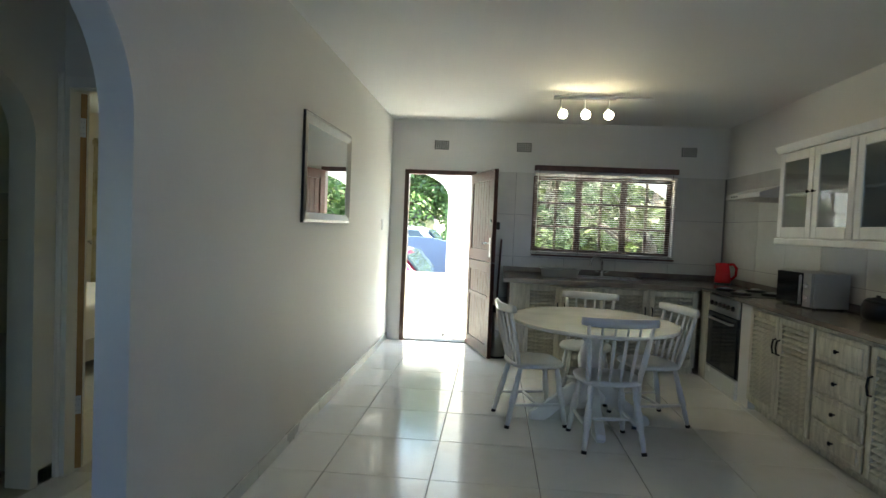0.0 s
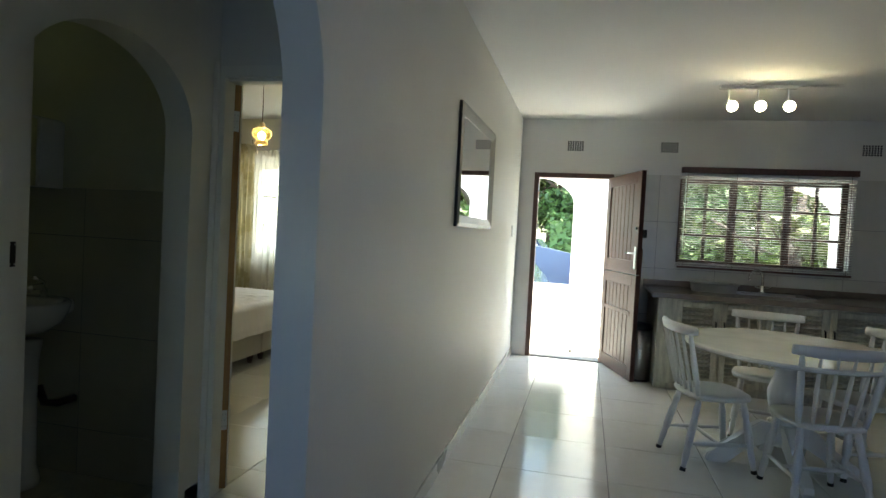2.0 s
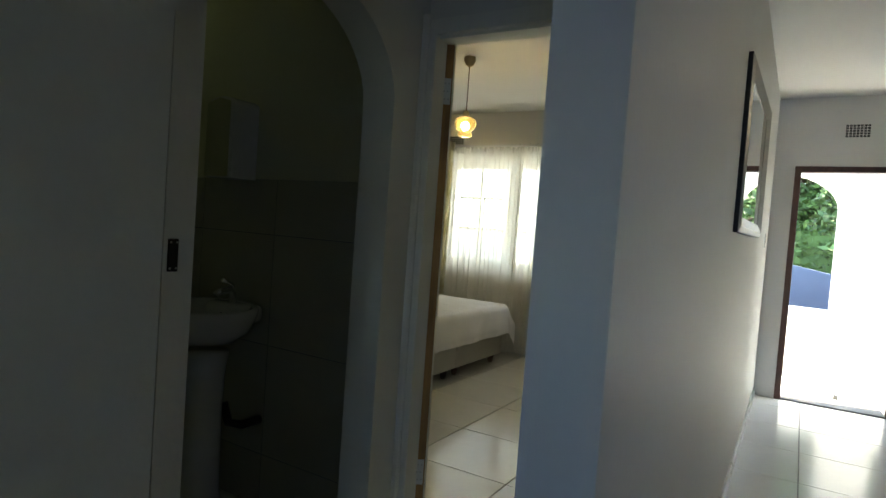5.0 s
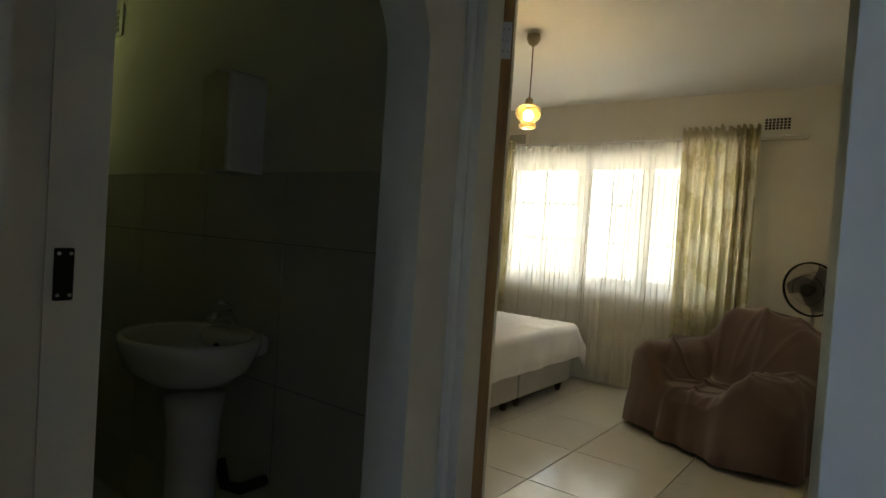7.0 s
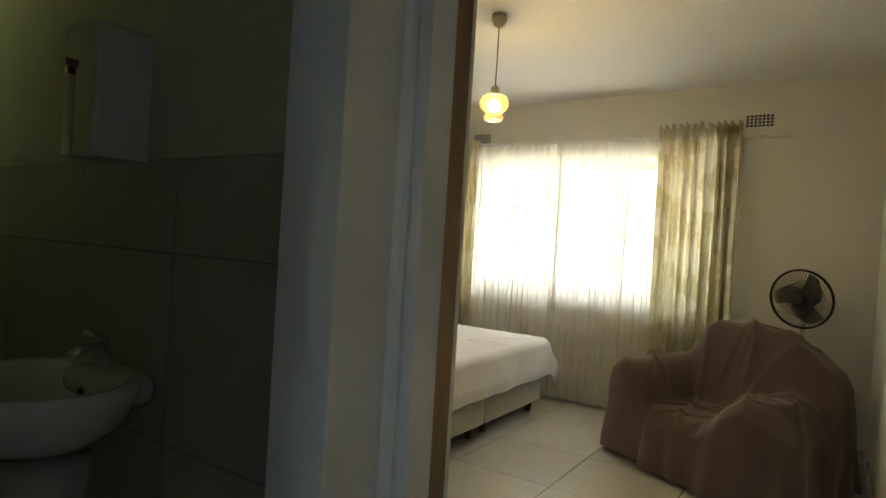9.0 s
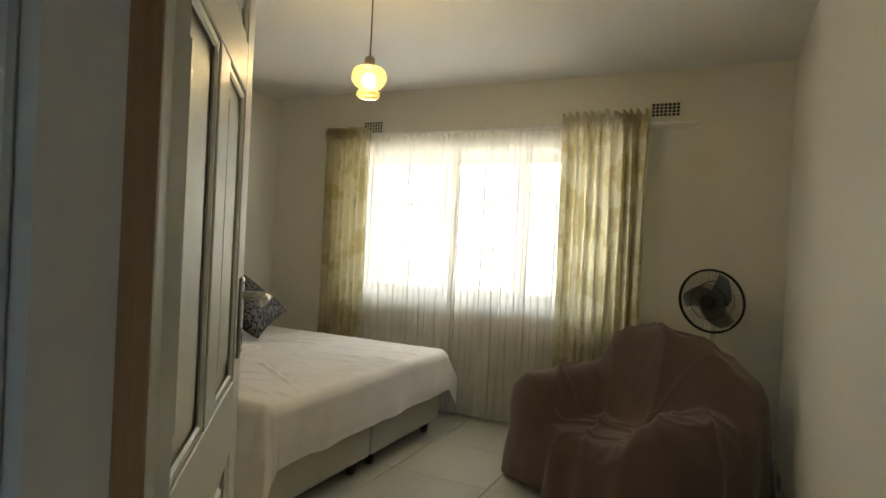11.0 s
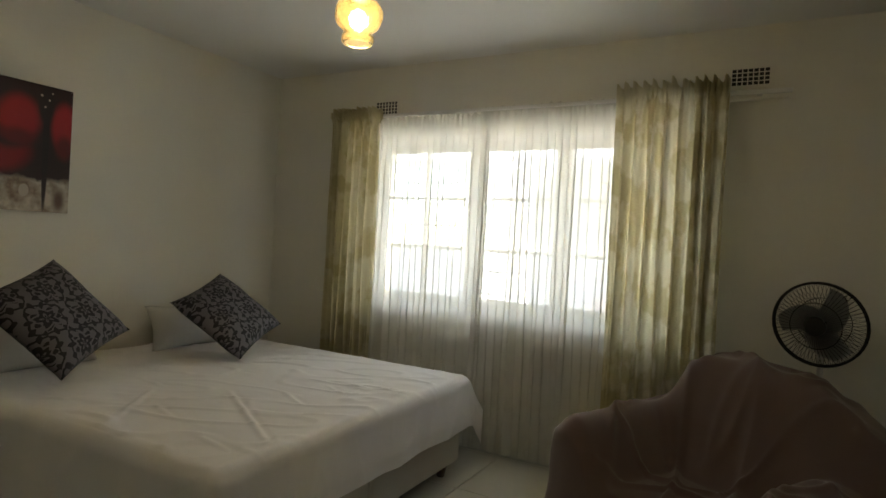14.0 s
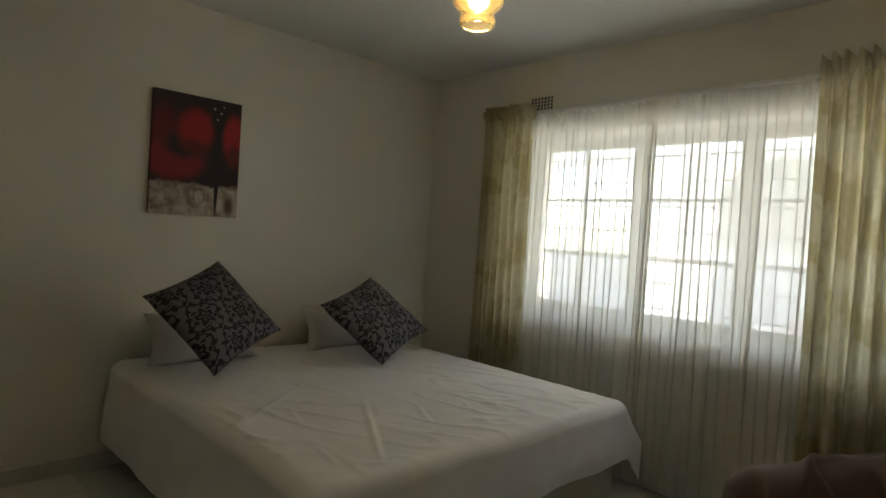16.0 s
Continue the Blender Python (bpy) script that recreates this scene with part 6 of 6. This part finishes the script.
house = thing("house", pose(-6.4, 28, -0.52), "neighbouring white house with a low tiled roof", "house")
part("wall", a_box(-4.5, -3, 0, 3.6, 3, 2.25), WHITEOUT, house)
part("roof", outline([(-5.0, 2.2), (4.2, 2.2), (4.25, 2.32), (-0.4, 3.9), (-5.1, 2.32)], "y", -3.5, 3.5), material("grey_roof_tiles", (0.10, 0.10, 0.10), 0.8, vary=0.2), house)
part("gutter", a_box(4.2, -3.5, 2.12, 4.32, 3.5, 2.22, bevel=0.02), WHITEENAMEL, house)
wd = part("window", a_box(1.4, -3.04, 0.95, 2.6, -2.99, 1.9), CARGLASS, house, "dark window")
bm = bmesh.new()
for b in ((1.35, 0.9, 1.41, 1.95), (2.59, 0.9, 2.65, 1.95), (1.41, 0.9, 2.59, 0.96), (1.41, 1.89, 2.59, 1.95)):
    box(bm, b[0], -3.07, b[1], b[2], -2.99, b[3])
part("window_frame", bm, WHITEENAMEL, wd)

# ---- tiles and skirting ----
CACHE = {}


def tile_piece(parent, name, w, h, d, bevel, mat, m):
    key = (name, round(w, 3), round(h, 3), mat.name)
    if key not in CACHE:
        bm = bmesh.new()
        b = bevel
        lo = [bm.verts.new(p) for p in ((0, 0, -d), (w, 0, -d), (w, h, -d), (0, h, -d))]
        mid = [bm.verts.new(p) for p in ((0, 0, -b), (w, 0, -b), (w, h, -b), (0, h, -b))]
        top = [bm.verts.new(p) for p in ((b, b, 0), (w - b, b, 0), (w - b, h - b, 0), (b, h - b, 0))]
        for p, q in ((lo, mid), (mid, top)):
            for k in range(4):
                bm.faces.new((p[k], p[(k + 1) % 4], q[(k + 1) % 4], q[k]))
        bm.faces.new(top)
        CACHE[key] = link_mesh(name, bm, mat)
    o = new(name, CACHE[key])
    o.parent = parent
    o.matrix_local = m
    return o


def cuts(a, b, start, step):
    e = [a] + [start + step * k for k in range(-60, 60) if a + 0.01 < start + step * k < b - 0.01] + [b]
    return list(zip(e, e[1:]))


def lay_floor(x0, x1, y0, y1, sx, sy, step, mat, skip=None):
    g = 0.0022
    for a, b in cuts(x0, x1, sx, step):
        for c, d in cuts(y0, y1, sy, step):
            tile_piece(FLOOR, "tile", b - a - 2 * g, d - c - 2 * g, 0.012, 0.0015, mat, pose(a + g, c + g, 0.0))


lay_floor(-1.03, KX1, KY0, KY1, 0.015, 3.845, 0.604, TILE)
lay_floor(-1.95, -1.03, -0.1, 3.0, -1.75, 3.0, 0.604, TILE)
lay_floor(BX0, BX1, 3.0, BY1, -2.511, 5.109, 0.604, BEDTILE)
lay_floor(BATHX, -1.95, 0.8, 2.95, -2.6, 2.4, 0.4, BATHTILE)


def wall_tiles(parent, axis, face, u0, u1, v0, v1, su, sv, stepu, stepv, mat, holes=()):
    """Tiles proud of a wall: axis y looks to -y, axis x looks to -x."""
    g = 0.0018
    for a, b in cuts(u0, u1, su, stepu):
        for c, d in cuts(v0, v1, sv, stepv):
            cells = [(a, b, c, d)]
            for h in holes:
                nxt = []
                for p, q, r, s in cells:
                    if q <= h[0] or p >= h[1] or s <= h[2] or r >= h[3]:
                        nxt.append((p, q, r, s))
                        continue
                    if p < h[0]:
                        nxt.append((p, h[0], r, s))
                    if q > h[1]:
                        nxt.append((h[1], q, r, s))
                    p2, q2 = max(p, h[0]), min(q, h[1])
                    if r < h[2]:
                        nxt.append((p2, q2, r, h[2]))
                    if s > h[3]:
                        nxt.append((p2, q2, h[3], s))
                cells = nxt
            for p, q, r, s in cells:
                if q - p < 0.02 or s - r < 0.02:
                    continue
                m = pose(p + g, face, r + g, 90, 0, 0) if axis == "y" else pose(face, q - g, r + g, 90, 0, -90)
                tile_piece(parent, "tile", q - p - 2 * g, s - r - 2 * g, 0.006, 0.001, mat, m)


ON = bpy.data.objects["wall_north"]
part("grout", holed("y", KY1 - 0.004, KY1 + 0.001, 0.075, KX1 - 0.001, 0.0, 2.085, [WIN_K]), GROUT, ON, "thin grey tile grout")
part("grout", a_box(KX1 - 0.004, 2.0, 0.9, KX1 + 0.001, KY1 - 0.002, 2.088), GROUT, bpy.data.objects["wall_east"], "thin grey tile grout")
part("grout", a_box(BATHX, 2.938, 0.0, -2.09, 2.9495, 1.488), GROUT, bpy.data.objects["wall_bathroom_north"], "thin grey tile grout")
wall_tiles(ON, "y", KY1 - 0.007, 0.075, KX1 - 0.008, 0.0, 2.09, 0.548, 1.085, 0.602, 0.502, WALLTILE, [WIN_K])
wall_tiles(bpy.data.objects["wall_east"], "x", KX1 - 0.007, 2.0, KY1 - 0.008, 0.9, 2.09, 5.69, 1.085, 0.602, 0.502, WALLTILE)
wall_tiles(bpy.data.objects["wall_bathroom_north"], "y", 2.936, BATHX, -2.09, 0.0, 1.49, -2.2, 1.24, 0.5, 0.5, BATHTILE)


def skirting(name, p, q, h, mat, step=0.6):
    """Tile skirting along a wall from p to q, standing to the left of that way."""
    sk = structure(new(name), "grey tile skirting along the wall foot", "skirting")
    d = Vector((q[0] - p[0], q[1] - p[1], 0))
    L, a = d.length, math.degrees(math.atan2(d.y, d.x))
    n = max(1, round(L / step))
    for k in range(n):
        bm = a_box(L / n * k + 0.0015, 0.0, 0.001, L / n * (k + 1) - 0.0015, 0.013, h, bevel=0.003)
        o = part("skirting_tile", bm, mat, sk)
    sk.matrix_world = pose(p[0], p[1], 0, 0, 0, a)


skirting("baseboard", (-0.955, 7.16), (-0.906, 1.93), 0.085, SKIRT)
skirting("baseboard_bedroom", (BX1, BY1), (BX0, BY1), 0.085, SKIRT)
skirting("baseboard_bedroom_west", (BX0, BY1), (BX0, BY0), 0.085, SKIRT)
skirting("baseboard_bedroom_east", (BX1, BY0 + 0.02), (BX1, BY1 - 0.02), 0.085, SKIRT)
skirting("baseboard_hall", (-1.95, 2.80), (-1.95, 2.93), 0.085, SKIRT)
